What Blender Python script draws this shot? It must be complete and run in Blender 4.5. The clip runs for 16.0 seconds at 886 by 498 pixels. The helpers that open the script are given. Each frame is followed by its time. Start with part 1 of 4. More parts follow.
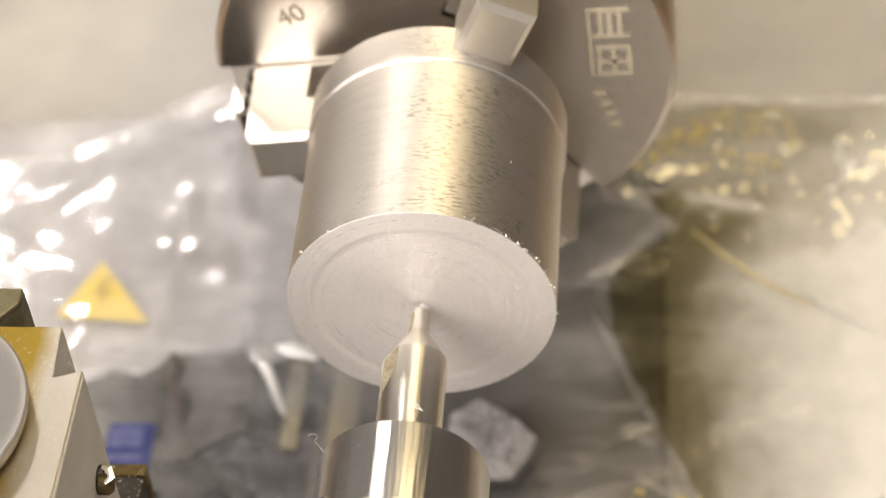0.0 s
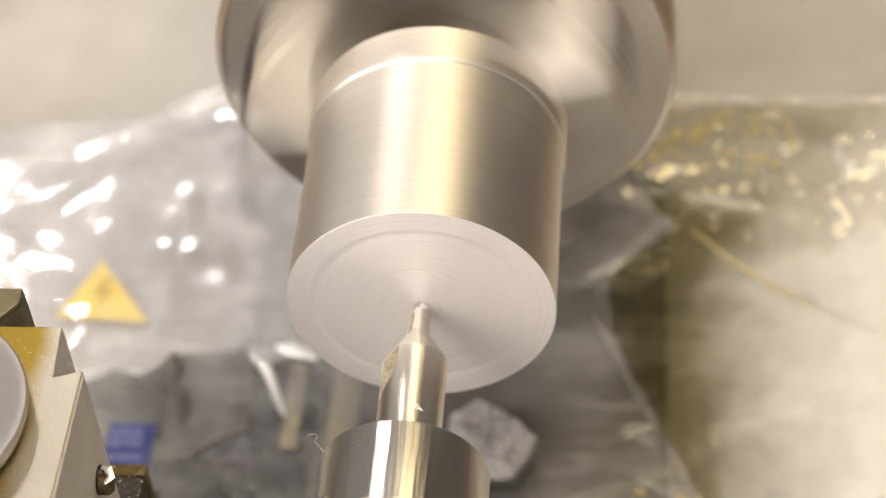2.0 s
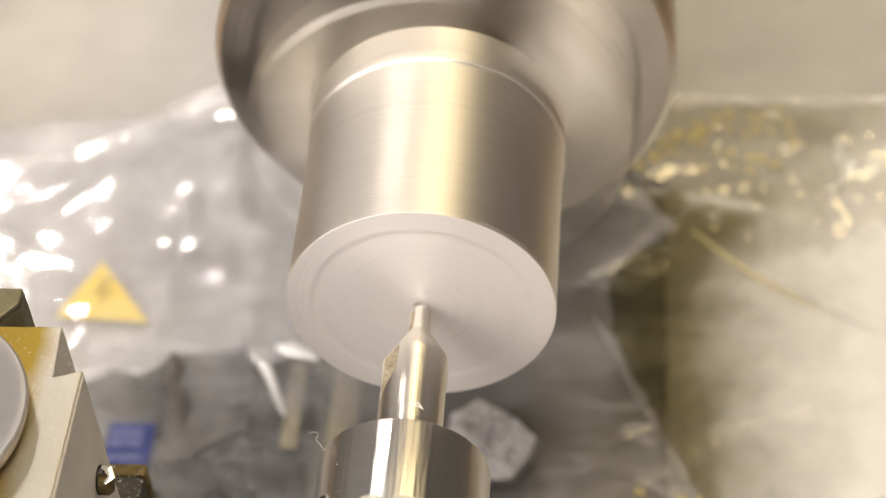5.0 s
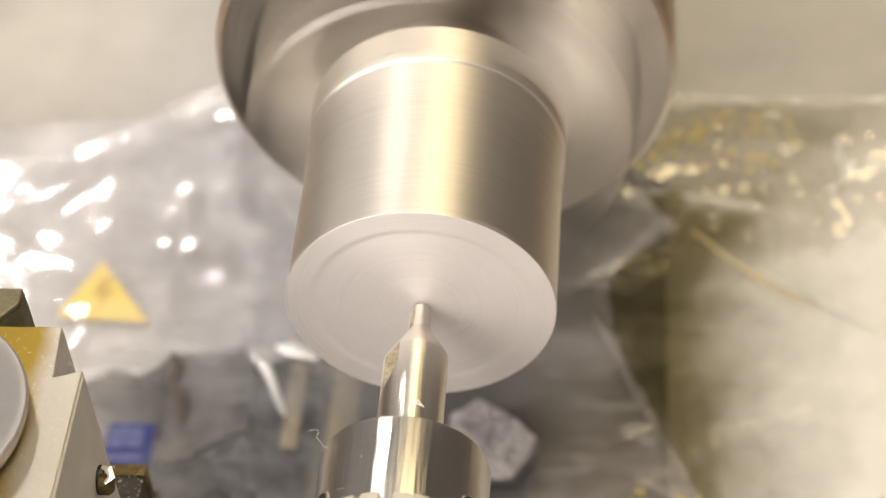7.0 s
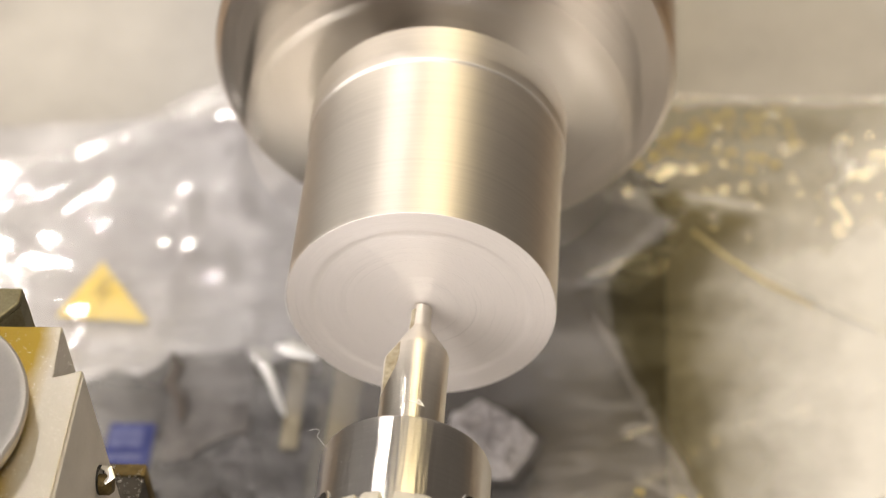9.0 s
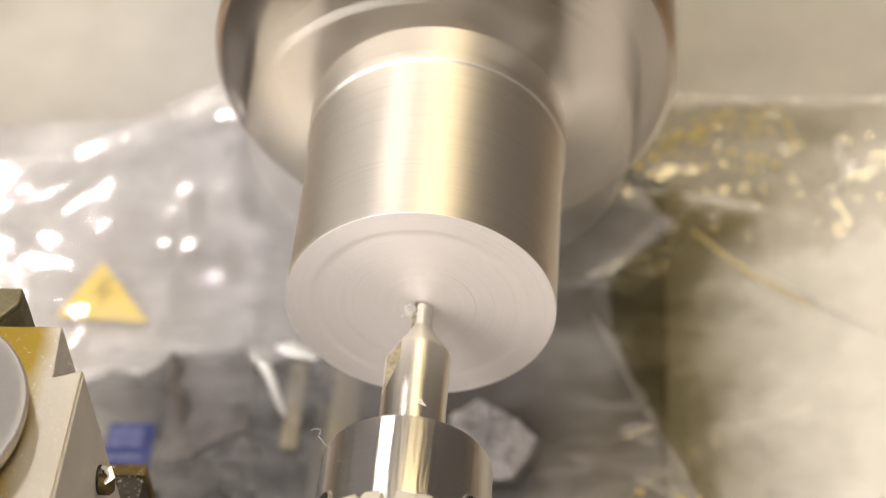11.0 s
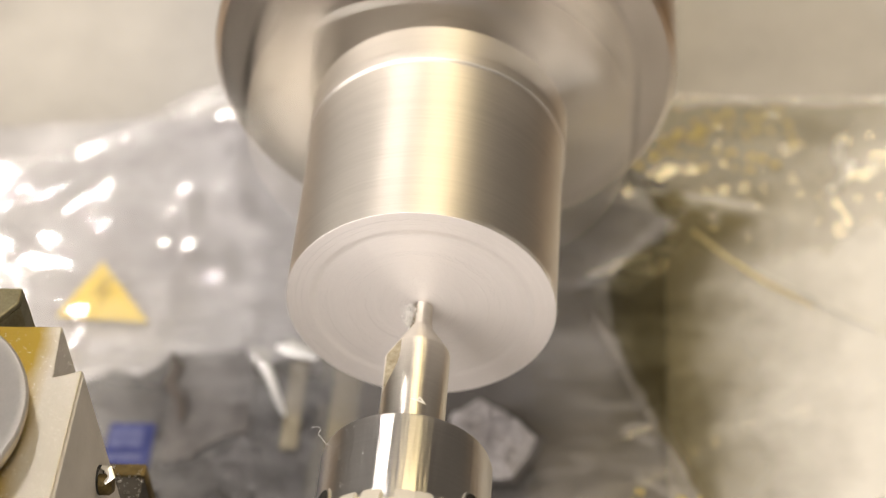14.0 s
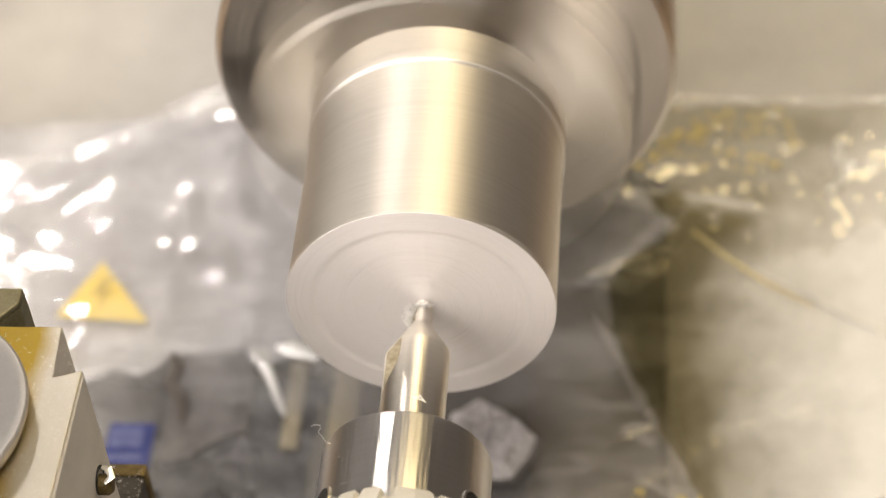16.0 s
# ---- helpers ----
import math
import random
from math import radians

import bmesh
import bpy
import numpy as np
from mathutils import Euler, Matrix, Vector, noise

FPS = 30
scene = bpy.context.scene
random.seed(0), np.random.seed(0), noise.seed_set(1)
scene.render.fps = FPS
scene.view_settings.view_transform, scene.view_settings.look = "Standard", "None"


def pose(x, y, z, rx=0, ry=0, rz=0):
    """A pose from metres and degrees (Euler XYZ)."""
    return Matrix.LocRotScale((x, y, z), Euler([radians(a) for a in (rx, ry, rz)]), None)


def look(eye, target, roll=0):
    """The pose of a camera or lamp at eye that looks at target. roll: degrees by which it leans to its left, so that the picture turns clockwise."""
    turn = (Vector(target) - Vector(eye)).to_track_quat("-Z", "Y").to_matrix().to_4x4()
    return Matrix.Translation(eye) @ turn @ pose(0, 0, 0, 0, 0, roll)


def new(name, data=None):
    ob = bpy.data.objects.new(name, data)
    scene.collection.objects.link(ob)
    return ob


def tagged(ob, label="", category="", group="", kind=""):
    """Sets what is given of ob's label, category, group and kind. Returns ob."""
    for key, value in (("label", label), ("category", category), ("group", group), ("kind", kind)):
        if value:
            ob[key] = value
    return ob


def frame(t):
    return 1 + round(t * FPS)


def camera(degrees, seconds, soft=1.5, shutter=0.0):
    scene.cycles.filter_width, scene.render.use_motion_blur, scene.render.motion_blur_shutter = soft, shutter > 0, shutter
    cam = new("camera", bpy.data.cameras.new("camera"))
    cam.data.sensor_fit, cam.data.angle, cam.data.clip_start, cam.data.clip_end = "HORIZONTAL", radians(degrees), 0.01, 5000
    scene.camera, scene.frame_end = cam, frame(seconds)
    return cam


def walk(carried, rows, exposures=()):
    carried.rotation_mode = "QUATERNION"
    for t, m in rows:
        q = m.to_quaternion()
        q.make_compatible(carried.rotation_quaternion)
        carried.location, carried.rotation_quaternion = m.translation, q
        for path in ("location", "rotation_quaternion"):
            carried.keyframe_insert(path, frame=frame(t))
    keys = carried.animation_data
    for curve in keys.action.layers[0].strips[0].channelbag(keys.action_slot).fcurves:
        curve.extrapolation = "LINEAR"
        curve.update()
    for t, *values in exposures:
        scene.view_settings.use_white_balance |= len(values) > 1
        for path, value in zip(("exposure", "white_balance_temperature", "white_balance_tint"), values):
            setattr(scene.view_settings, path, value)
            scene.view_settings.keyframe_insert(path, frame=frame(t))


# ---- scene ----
AX = 0.20  # height of the lathe's spindle axis above the bench

# ---- camera ----
cam = camera(24.12, 16.0, soft=1.2, shutter=1.15)
AXIS = Matrix.Translation((0, 0, AX))
LEAN = Matrix.Rotation(radians(8), 4, "Y")  # the camera stands a little to the operator's side of the axis
CAM_POSE = AXIS @ LEAN @ pose(0, -0.2152, 0.2441, 42.894, -4.253, 3.909)
walk(cam, [(0, CAM_POSE), (16, CAM_POSE)], exposures=[(0, 0.0), (16, 0.0)])
cam.data.dof.use_dof = True
cam.data.dof.focus_distance = 0.306
cam.data.dof.aperture_fstop = 16.0

# ---- light ----
world = bpy.data.worlds.new("world")
scene.world = world
world.use_nodes = True
world.node_tree.nodes["Background"].inputs[0].default_value = (0.9, 0.86, 0.8, 1)
world.node_tree.nodes["Background"].inputs[1].default_value = 0.05


def area_lamp(name, eye, target, size_x, size_y, watts, colour):
    data = bpy.data.lights.new(name, "AREA")
    data.shape, data.size, data.size_y = "RECTANGLE", size_x, size_y
    data.energy, data.color = watts, colour
    ob = new(name, data)
    ob.matrix_world = look(eye, target)
    return ob


area_lamp("bench_lamp_light", (-0.40, 0.87, AX + 0.69), (0, 0.04, AX), 0.07, 0.07, 2.3, (1.0, 0.94, 0.86))
area_lamp("shelf_lamp_light", (0.15, 0.24, AX + 0.70), (0, 0.04, AX), 0.26, 0.30, 2.2, (1.0, 0.78, 0.40))
area_lamp("front_lamp_light", (-0.80, -0.86, AX + 0.64), (0, 0.05, AX), 1.4, 1.1, 26.5, (1.0, 0.93, 0.86))
# added overhead fill without a known source, to brighten tray and bar
area_lamp("overhead_fill_light", (0.04, -0.56, 2.05), (0.05, 0.05, AX), 0.7, 0.9, 24.5, (1.0, 0.93, 0.85))

# ---- materials ----


class Nodes:
    """A short way to write a node material."""

    def __init__(self, name):
        self.m = bpy.data.materials.new(name)
        self.m.use_nodes = True
        self.t = self.m.node_tree
        self.t.nodes.clear()
        self.out = self.t.nodes.new("ShaderNodeOutputMaterial")

    def add(self, kind, ins=None, **props):
        n = self.t.nodes.new("ShaderNode" + kind)
        if "operation" in props:
            n.operation, n.use_clamp = props["operation"], props["use_clamp"]
        if "axis" in props:
            n.direction_type, n.axis = "RADIAL", props["axis"]
        for k, v in (ins or {}).items():
            if isinstance(v, bpy.types.NodeSocket):
                self.t.links.new(v, n.inputs[k])
            else:
                n.inputs[k].default_value = v
        return n

    def math(self, op, a, b=0.0, clamp=False):
        return self.add("Math", {0: a, 1: b}, operation=op, use_clamp=clamp).outputs[0]

    def ramp(self, fac, stops):
        n = self.add("ValToRGB", {0: fac})
        e = n.color_ramp.elements
        while len(e) < len(stops):
            e.new(0.5)
        for el, (pos, col) in zip(e, stops):
            el.position = pos
            el.color = (*col, 1) if len(col) == 3 else col
        return n.outputs[0]

    def coord(self):
        return self.add("TexCoord").outputs["Object"]

    def noise(self, vec, scale, detail=4.0, rough=0.55):
        return self.add("TexNoise", {"Vector": vec, "Scale": scale, "Detail": detail, "Roughness": rough}).outputs["Fac"]

    def finish(self, shader):
        self.t.links.new(shader, self.out.inputs["Surface"])
        return self.m


def grey(v):
    return (v, v, v)


def surface(name, dark, light, rough=(0.4, 0.6), metal=0.0, scale=120.0, fine=1500.0, bump=0.2, depth=0.0002, spec=0.5):
    """Plain surface with stains and grain at two scales."""
    n = Nodes(name)
    c = n.coord()
    big, small = n.noise(c, scale), n.noise(c, fine, 3)
    mix = n.math("ADD", n.math("MULTIPLY", big, 0.7), n.math("MULTIPLY", small, 0.3))
    col = n.ramp(mix, [(0.3, dark), (0.7, light)])
    r = n.ramp(mix, [(0.3, grey(rough[1])), (0.7, grey(rough[0]))])
    b = n.add("Bump", {"Strength": bump, "Distance": depth, "Height": small})
    p = n.add("BsdfPrincipled", {"Base Color": col, "Roughness": r, "Metallic": metal, "Specular IOR Level": spec,
                                 "Normal": b.outputs[0]})
    return n.finish(p.outputs[0])


def turned(name, col, rough, stains=0.0, aniso=0.6, groove=0.25, low=0.76, metal=1.0, vary=1.0, facets=0.0, grain=0.0):
    """Metal turned about the y axis of its object: fine rings, brushed gloss, optional stains."""
    n = Nodes(name)
    c = n.coord()
    s = n.add("SeparateXYZ", {0: c}).outputs
    ang = n.math("ARCTAN2", s[0], s[2])
    rad = n.math("SQRT", n.math("ADD", n.math("MULTIPLY", s[0], s[0]), n.math("MULTIPLY", s[2], s[2])))
    cx, cz, depth = n.math("DIVIDE", s[0], rad), n.math("DIVIDE", s[2], rad), n.math("ADD", s[1], rad)
    v = n.add("CombineXYZ", {0: n.math("MULTIPLY", cx, 0.7), 1: n.math("MULTIPLY", depth, 3600.0), 2: n.math("MULTIPLY", cz, 0.7)}).outputs[0]
    v2 = n.add("CombineXYZ", {0: n.math("MULTIPLY", cx, 24.0), 1: n.math("MULTIPLY", depth, 9000.0), 2: n.math("MULTIPLY", cz, 24.0)}).outputs[0]
    rings, scratch = n.noise(v, 1.0, 3), n.noise(v2, 1.0, 5, 0.65)
    both = n.math("ADD", n.math("MULTIPLY", rings, 0.5), n.math("MULTIPLY", scratch, 0.5))
    base = n.ramp(both, [(0.36, tuple(x * low for x in col)), (0.60, col)])
    r = n.ramp(both, [(0.36, grey(rough * (1 + 0.35 * vary))), (0.62, grey(rough * (1 - 0.25 * vary)))])
    if stains:
        v3 = n.add("CombineXYZ", {0: n.math("MULTIPLY", ang, 32.0), 1: n.math("MULTIPLY", s[1], 5200.0),
                                  2: 0.0}).outputs[0]
        spots = n.ramp(n.noise(v3, 0.45, 3, 0.5), [(0.50, grey(0.0)), (0.62, grey(1.0))])
        where = n.ramp(n.math("ADD", n.math("MULTIPLY", n.math("COSINE", n.math("SUBTRACT", ang, 1.38)), 0.5), n.math("MULTIPLY", n.noise(c, 160.0, 2), 0.5)), [(0.67, grey(0.0)), (0.80, grey(1.0))])
        f = n.math("MULTIPLY", n.math("MULTIPLY", spots, where), stains)
        base = n.add("MixRGB", {0: f, 1: base, 2: (0.22, 0.19, 0.13, 1)}).outputs[0]
        r = n.math("ADD", r, n.math("MULTIPLY", f, 0.15))
    height = n.math("ADD", both, n.math("MULTIPLY", n.noise(c, 1500.0, 3), 0.45)) if stains else both
    if grain:
        height = n.math("ADD", height, n.math("MULTIPLY", n.noise(c, 4200.0, 3, 0.65), grain))
    b = n.add("Bump", {"Strength": groove, "Distance": 0.00006, "Height": height})
    if facets:
        v4 = n.add("CombineXYZ", {0: n.math("MULTIPLY", cx, 9.0), 1: n.math("MULTIPLY", s[1], 25.0), 2: n.math("MULTIPLY", cz, 9.0)}).outputs[0]
        b = n.add("Bump", {"Strength": facets, "Distance": 0.0005, "Height": n.noise(v4, 1.0, 3, 0.6), "Normal": b.outputs[0]})
    tan = n.add("Tangent", axis="Y")
    p = n.add("BsdfPrincipled", {"Base Color": base, "Roughness": r, "Metallic": metal, "Anisotropic": aniso, "Anisotropic Rotation": 0.25,
                                 "Tangent": tan.outputs[0], "Normal": b.outputs[0]})
    return n.finish(p.outputs[0])


def film(name, milky, fac, tint=(0.97, 0.97, 0.98), gloss=0.085, rough=0.09, whitened=0.25, crinkle=0.28):
    """Clear plastic film: partly see-through, glossy, a little milky, whitened along its creases."""
    n = Nodes(name)
    c = n.coord()
    big, fine = n.noise(c, 45.0, 5, 0.6), n.noise(c, 260.0, 4, 0.6)
    f = n.ramp(big, [(0.35, grey(fac * 0.5)), (0.65, grey(min(1, fac * 1.5)))])
    # pulled folds run slantwise; sharp creases are thin pale lines of their own
    pulled = n.add("Mapping", {"Vector": c, "Rotation": (0, 0, 0.55), "Scale": (26.0, 110.0, 40.0)}).outputs[0]
    folds = n.ramp(n.noise(pulled, 1.0, 4, 0.6), [(0.44, grey(0.0)), (0.72, grey(1.0))])
    pulled = n.add("Mapping", {"Vector": c, "Rotation": (0, 0, -0.9), "Scale": (22.0, 85.0, 40.0)}).outputs[0]
    line = n.math("ABSOLUTE", n.math("SUBTRACT", n.noise(pulled, 1.0, 3, 0.5), 0.5))
    lines = n.ramp(line, [(0.0, grey(1.0)), (0.022, grey(0.0))])
    where = n.ramp(n.noise(c, 28.0, 2), [(0.45, grey(0.0)), (0.62, grey(1.0))])
    sharp = n.math("MULTIPLY", lines, where)
    height = n.math("ADD", n.math("ADD", big, n.math("MULTIPLY", fine, 0.25)), n.math("ADD", n.math("MULTIPLY", sharp, 0.16), n.math("MULTIPLY", folds, 0.25)))
    b = n.add("Bump", {"Strength": crinkle, "Distance": 0.0012, "Height": height})
    d = n.add("BsdfDiffuse", {"Color": (*milky, 1), "Normal": b.outputs[0]})
    t = n.add("BsdfTransparent", {"Color": (*tint, 1)})
    g = n.add("BsdfGlossy", {"Color": (1, 1, 1, 1), "Roughness": rough, "Normal": b.outputs[0]})
    crease = n.math("ADD", n.math("MULTIPLY", folds, whitened), n.math("MULTIPLY", sharp, whitened))
    f = n.math("ADD", f, crease, True)
    veil = n.add("MixShader", {0: f, 1: t.outputs[0], 2: d.outputs[0]})
    return n.finish(n.add("MixShader", {0: gloss, 1: veil.outputs[0], 2: g.outputs[0]}).outputs[0])


M_ALU = turned("turned_aluminium", (0.76, 0.715, 0.655), 0.49, stains=0.6, aniso=0.72, groove=0.32, low=0.87, metal=0.97, vary=0.4, grain=0.9)
M_FACE = turned("faced_aluminium", (0.98, 0.925, 0.905), 0.34, aniso=0.80, groove=0.75, low=0.88, metal=0.48, grain=2.2)
M_CHUCK = turned("ground_chuck_steel", (0.65, 0.60, 0.55), 0.30, aniso=0.40, groove=0.05, low=0.92, metal=1.0, vary=0.4)
M_JAW = surface("ground_jaw_steel", (0.76, 0.715, 0.65), (0.86, 0.815, 0.75), (0.34, 0.44), 0.95, 200, 2500, 0.12, 0.00005)
M_DARKSTEEL = surface("dark_oiled_steel", (0.05, 0.045, 0.04), (0.12, 0.11, 0.10), (0.35, 0.5), 0.9)
M_NOSE = turned("polished_chrome_steel", (0.62, 0.60, 0.58), 0.29, aniso=0.9, groove=0.008, low=0.92, metal=0.98, vary=0.12, facets=0.26)
M_DRILL = turned("ground_drill_steel", (0.74, 0.70, 0.63), 0.31, aniso=0.9, groove=0.012, low=0.93, metal=0.96, vary=0.12, facets=0.12)
M_FLUTE = surface("dusty_flute", (0.24, 0.20, 0.13), (0.58, 0.52, 0.40), (0.5, 0.7), 0.5, 900, 6000, 0.6)
# cream base colour stands in for what the steel teeth reflect
M_TOOTH = surface("cream_reflecting_teeth", (0.70, 0.66, 0.58), (0.85, 0.81, 0.74), (0.3, 0.45), 0.4, 300, 3000)
def gold_lit_post():
    """Satin steel, with a golden reflection painted into its colour round the clamp hub."""
    n = Nodes("satin_post_steel")
    c = n.coord()
    big, fine = n.noise(c, 90.0), n.noise(c, 9000.0, 3)
    base = n.ramp(fine, [(0.35, (0.50, 0.47, 0.43)), (0.65, (0.66, 0.63, 0.58))])
    s = n.add("SeparateXYZ", {0: c}).outputs
    edge = n.math("ADD", n.math("ADD", s[0], 0.0530), n.math("MULTIPLY", n.math("SUBTRACT", big, 0.5), 0.005))
    # the reflection is a gold base colour left of a soft edge
    gold_sheen = n.ramp(n.math("MULTIPLY", edge, 200.0), [(0.20, grey(1.0)), (0.80, grey(0.0))])
    col = n.add("MixRGB", {0: gold_sheen, 1: base, 2: (0.36, 0.25, 0.045, 1)}).outputs[0]
    b = n.add("Bump", {"Strength": 0.25, "Distance": 0.00008, "Height": fine})
    p = n.add("BsdfPrincipled", {"Base Color": col, "Roughness": n.ramp(big, [(0.3, grey(0.5)), (0.7, grey(0.4))]), "Metallic": 1.0, "Normal": b.outputs[0]})
    return n.finish(p.outputs[0])


M_POST = gold_lit_post()
M_HUB = surface("satin_hub_steel", (0.40, 0.385, 0.38), (0.50, 0.48, 0.47), (0.42, 0.52), 0.8, 120, 3000, 0.1)
M_POSTSIDE = surface("milled_post_steel", (0.58, 0.555, 0.53), (0.72, 0.69, 0.66), (0.45, 0.6), 0.35, 90, 3000, 0.3)
M_DULLSTEEL = surface("dull_olive_steel", (0.12, 0.105, 0.06), (0.26, 0.235, 0.15), (0.4, 0.55), 0.7, 150, 3000, 0.3)
M_CHIP = surface("aluminium_chips", (0.80, 0.78, 0.75), (0.94, 0.92, 0.90), (0.25, 0.4), 0.7, 800, 6000)
M_BRASS = surface("yellow_brass", (0.035, 0.026, 0.012), (0.24, 0.17, 0.06), (0.45, 0.6), 0.6, 300, 3000)
M_HOLE = surface("hole_shade_black", (0.008, 0.008, 0.008), (0.015, 0.014, 0.013), (0.5, 0.7))
M_HEAD = surface("light_grey_machine_paint", (0.57, 0.55, 0.535), (0.71, 0.685, 0.665), (0.35, 0.5), 0.0, 30, 900, 0.15)
M_TRAY = surface("cream_tray_paint", (0.41, 0.39, 0.367), (0.60, 0.573, 0.537), (0.62, 0.8), 0.0, 26, 420, 0.25, 0.0003, 0.3)
M_BED = surface("oiled_cast_iron_bed", (0.06, 0.053, 0.04), (0.15, 0.132, 0.10), (0.3, 0.5), 0.3, 45, 900, 0.3)
M_YELLOW = surface("yellow_label", (0.78, 0.56, 0.08), (0.86, 0.66, 0.14), (0.4, 0.5), 0, 150, 1500, 0.05)
M_FLECK = surface("pale_gold_print", (0.52, 0.39, 0.09), (0.66, 0.52, 0.18), (0.4, 0.5), 0, 150, 1500, 0.05)
M_BLACKINK = surface("dull_black_ink", (0.48, 0.35, 0.06), (0.58, 0.43, 0.09), (0.5, 0.6))
M_PRINT = surface("worn_lilac_print", (0.04, 0.05, 0.18), (0.12, 0.13, 0.27), (0.4, 0.5), 0, 400, 1500, 0.05)
M_BLUE = surface("faded_blue_print", (0.012, 0.02, 0.13), (0.04, 0.055, 0.22), (0.4, 0.5), 0, 200, 1500, 0.05)
M_TAN = surface("tan_etched_mark", (0.60, 0.52, 0.385), (0.74, 0.65, 0.50), (0.4, 0.5), 0.0, 500, 3000, 0.1)
M_ETCH = surface("dark_etched_mark", (0.22, 0.18, 0.13), (0.36, 0.30, 0.22), (0.5, 0.6), 0.3, 500, 3000, 0.1)
M_WHITEMARK = surface("white_laser_mark", (0.80, 0.78, 0.74), (0.92, 0.90, 0.87), (0.5, 0.6), 0.0, 500, 3000, 0.05)
M_FILM = film("clear_plastic_film", (0.80, 0.79, 0.80), 0.10, gloss=0.075, rough=0.06, whitened=0.18, crinkle=0.15)
M_FILMY = film("yellowed_plastic_film", (0.94, 0.92, 0.89), 0.12, (0.99, 0.98, 0.95), 0.08, 0.05, 0.13, 0.17)


def tinted_liner():
    """Added clear film: an olive tint thins out towards the bag's far side, where a pale sheen is painted in."""
    n = Nodes("olive_tinted_film")
    c = n.coord()
    s = n.add("SeparateXYZ", {0: c}).outputs
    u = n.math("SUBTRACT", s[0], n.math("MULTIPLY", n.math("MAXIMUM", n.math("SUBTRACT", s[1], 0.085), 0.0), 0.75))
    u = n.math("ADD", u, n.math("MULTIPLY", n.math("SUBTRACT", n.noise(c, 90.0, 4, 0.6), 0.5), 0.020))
    olive_fade = n.ramp(n.math("MULTIPLY", u, 10.0), [(0.42, grey(1.0)), (0.64, grey(0.0))])
    tint = n.add("MixRGB", {0: olive_fade, 1: (1, 1, 1, 1), 2: (0.56, 0.535, 0.42, 1)}).outputs[0]
    t = n.add("BsdfTransparent", {"Color": tint})
    g = n.add("BsdfGlossy", {"Color": (1, 1, 1, 1), "Roughness": 0.3})
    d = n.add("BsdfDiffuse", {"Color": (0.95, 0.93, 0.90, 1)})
    # diffuse white stands in for glare on the film's far side
    pale_sheen = n.ramp(n.math("MULTIPLY", u, 10.0), [(0.46, grey(0.0)), (0.80, grey(0.72))])
    veil = n.add("MixShader", {0: pale_sheen, 1: t.outputs[0], 2: d.outputs[0]})
    return n.finish(n.add("MixShader", {0: 0.012, 1: veil.outputs[0], 2: g.outputs[0]}).outputs[0])


M_LINER = tinted_liner()
# nearly opaque white stands in for lamp glints along sharp creases
M_GLINT = film("glint_white_film", (0.97, 0.96, 0.94), 1.6, gloss=0.5, rough=0.28)
M_GREYFILM = film("dull_grey_film", (0.58, 0.54, 0.51), 0.12, gloss=0.04, rough=0.2, whitened=0.22)
M_SEAM = film("heat_sealed_film", (0.86, 0.84, 0.80), 0.38)
# near-white colour carries the highlights of folds and a sealed edge
M_FOLD = film("highlight_white_film", (0.92, 0.90, 0.85), 0.75, gloss=0.2)
M_SEAMY = surface("yellow_sealed_seam", (0.62, 0.50, 0.22), (0.74, 0.63, 0.34), (0.25, 0.4), 0, 200, 2000, 0.1)
M_SILVER = surface("dull_silver_film", (0.31, 0.297, 0.298), (0.55, 0.53, 0.527), (0.3, 0.5), 0.2, 30, 500, 0.4, 0.0005)
M_GREYBAG = surface("dull_grey_bag", (0.09, 0.083, 0.08), (0.25, 0.232, 0.23), (0.35, 0.55), 0.1, 55, 600, 0.4, 0.0005)
M_DARKBAG = surface("dark_mottled_bag", (0.02, 0.017, 0.015), (0.24, 0.222, 0.222), (0.3, 0.5), 0.1, 95, 420, 0.5, 0.0006)
M_WAYEDGE = surface("beige_way_edge", (0.25, 0.215, 0.15), (0.38, 0.33, 0.24), (0.5, 0.7), 0, 200, 1500, 0.1)
M_FOIL = surface("crumpled_grey_foil", (0.46, 0.43, 0.44), (0.97, 0.94, 0.96), (0.22, 0.4), 0.05, 420, 2200, 0.9, 0.0004)
M_DARKPL = surface("dark_grey_plastic", (0.06, 0.055, 0.055), (0.20, 0.185, 0.18), (0.4, 0.6), 0, 120, 1500)
M_BROWN = surface("brown_packing_tape", (0.05, 0.042, 0.038), (0.12, 0.10, 0.085), (0.35, 0.5), 0, 150, 1500)
M_OLIVE = surface("olive_oiled_way", (0.06, 0.05, 0.025), (0.13, 0.11, 0.06), (0.35, 0.55), 0.2, 60, 900)
# the unseen walls are kept dark to dim reflections in the metal
M_WALL = surface("unseen_wall_grey", (0.20, 0.186, 0.170), (0.28, 0.262, 0.24), (0.6, 0.8), 0, 3, 60, 0.1)
M_WOOD = surface("bench_wood", (0.22, 0.14, 0.07), (0.36, 0.24, 0.13), (0.45, 0.6), 0, 12, 160, 0.3)

# ---- building helpers ----


def part(name, bm, material, parent=None, label="", smooth=35):
    me = bpy.data.meshes.new(name)
    bmesh.ops.recalc_face_normals(bm, faces=bm.faces)
    if smooth:
        lim = radians(smooth)
        for f in bm.faces:
            f.smooth = True
        for e in bm.edges:
            e.smooth = len(e.link_faces) == 2 and e.calc_face_angle(4.0) < lim
    bm.to_mesh(me)
    bm.free()
    me.materials.append(material)
    ob = new(name, me)
    ob.parent = parent
    if label:
        ob["label"] = label
    return ob


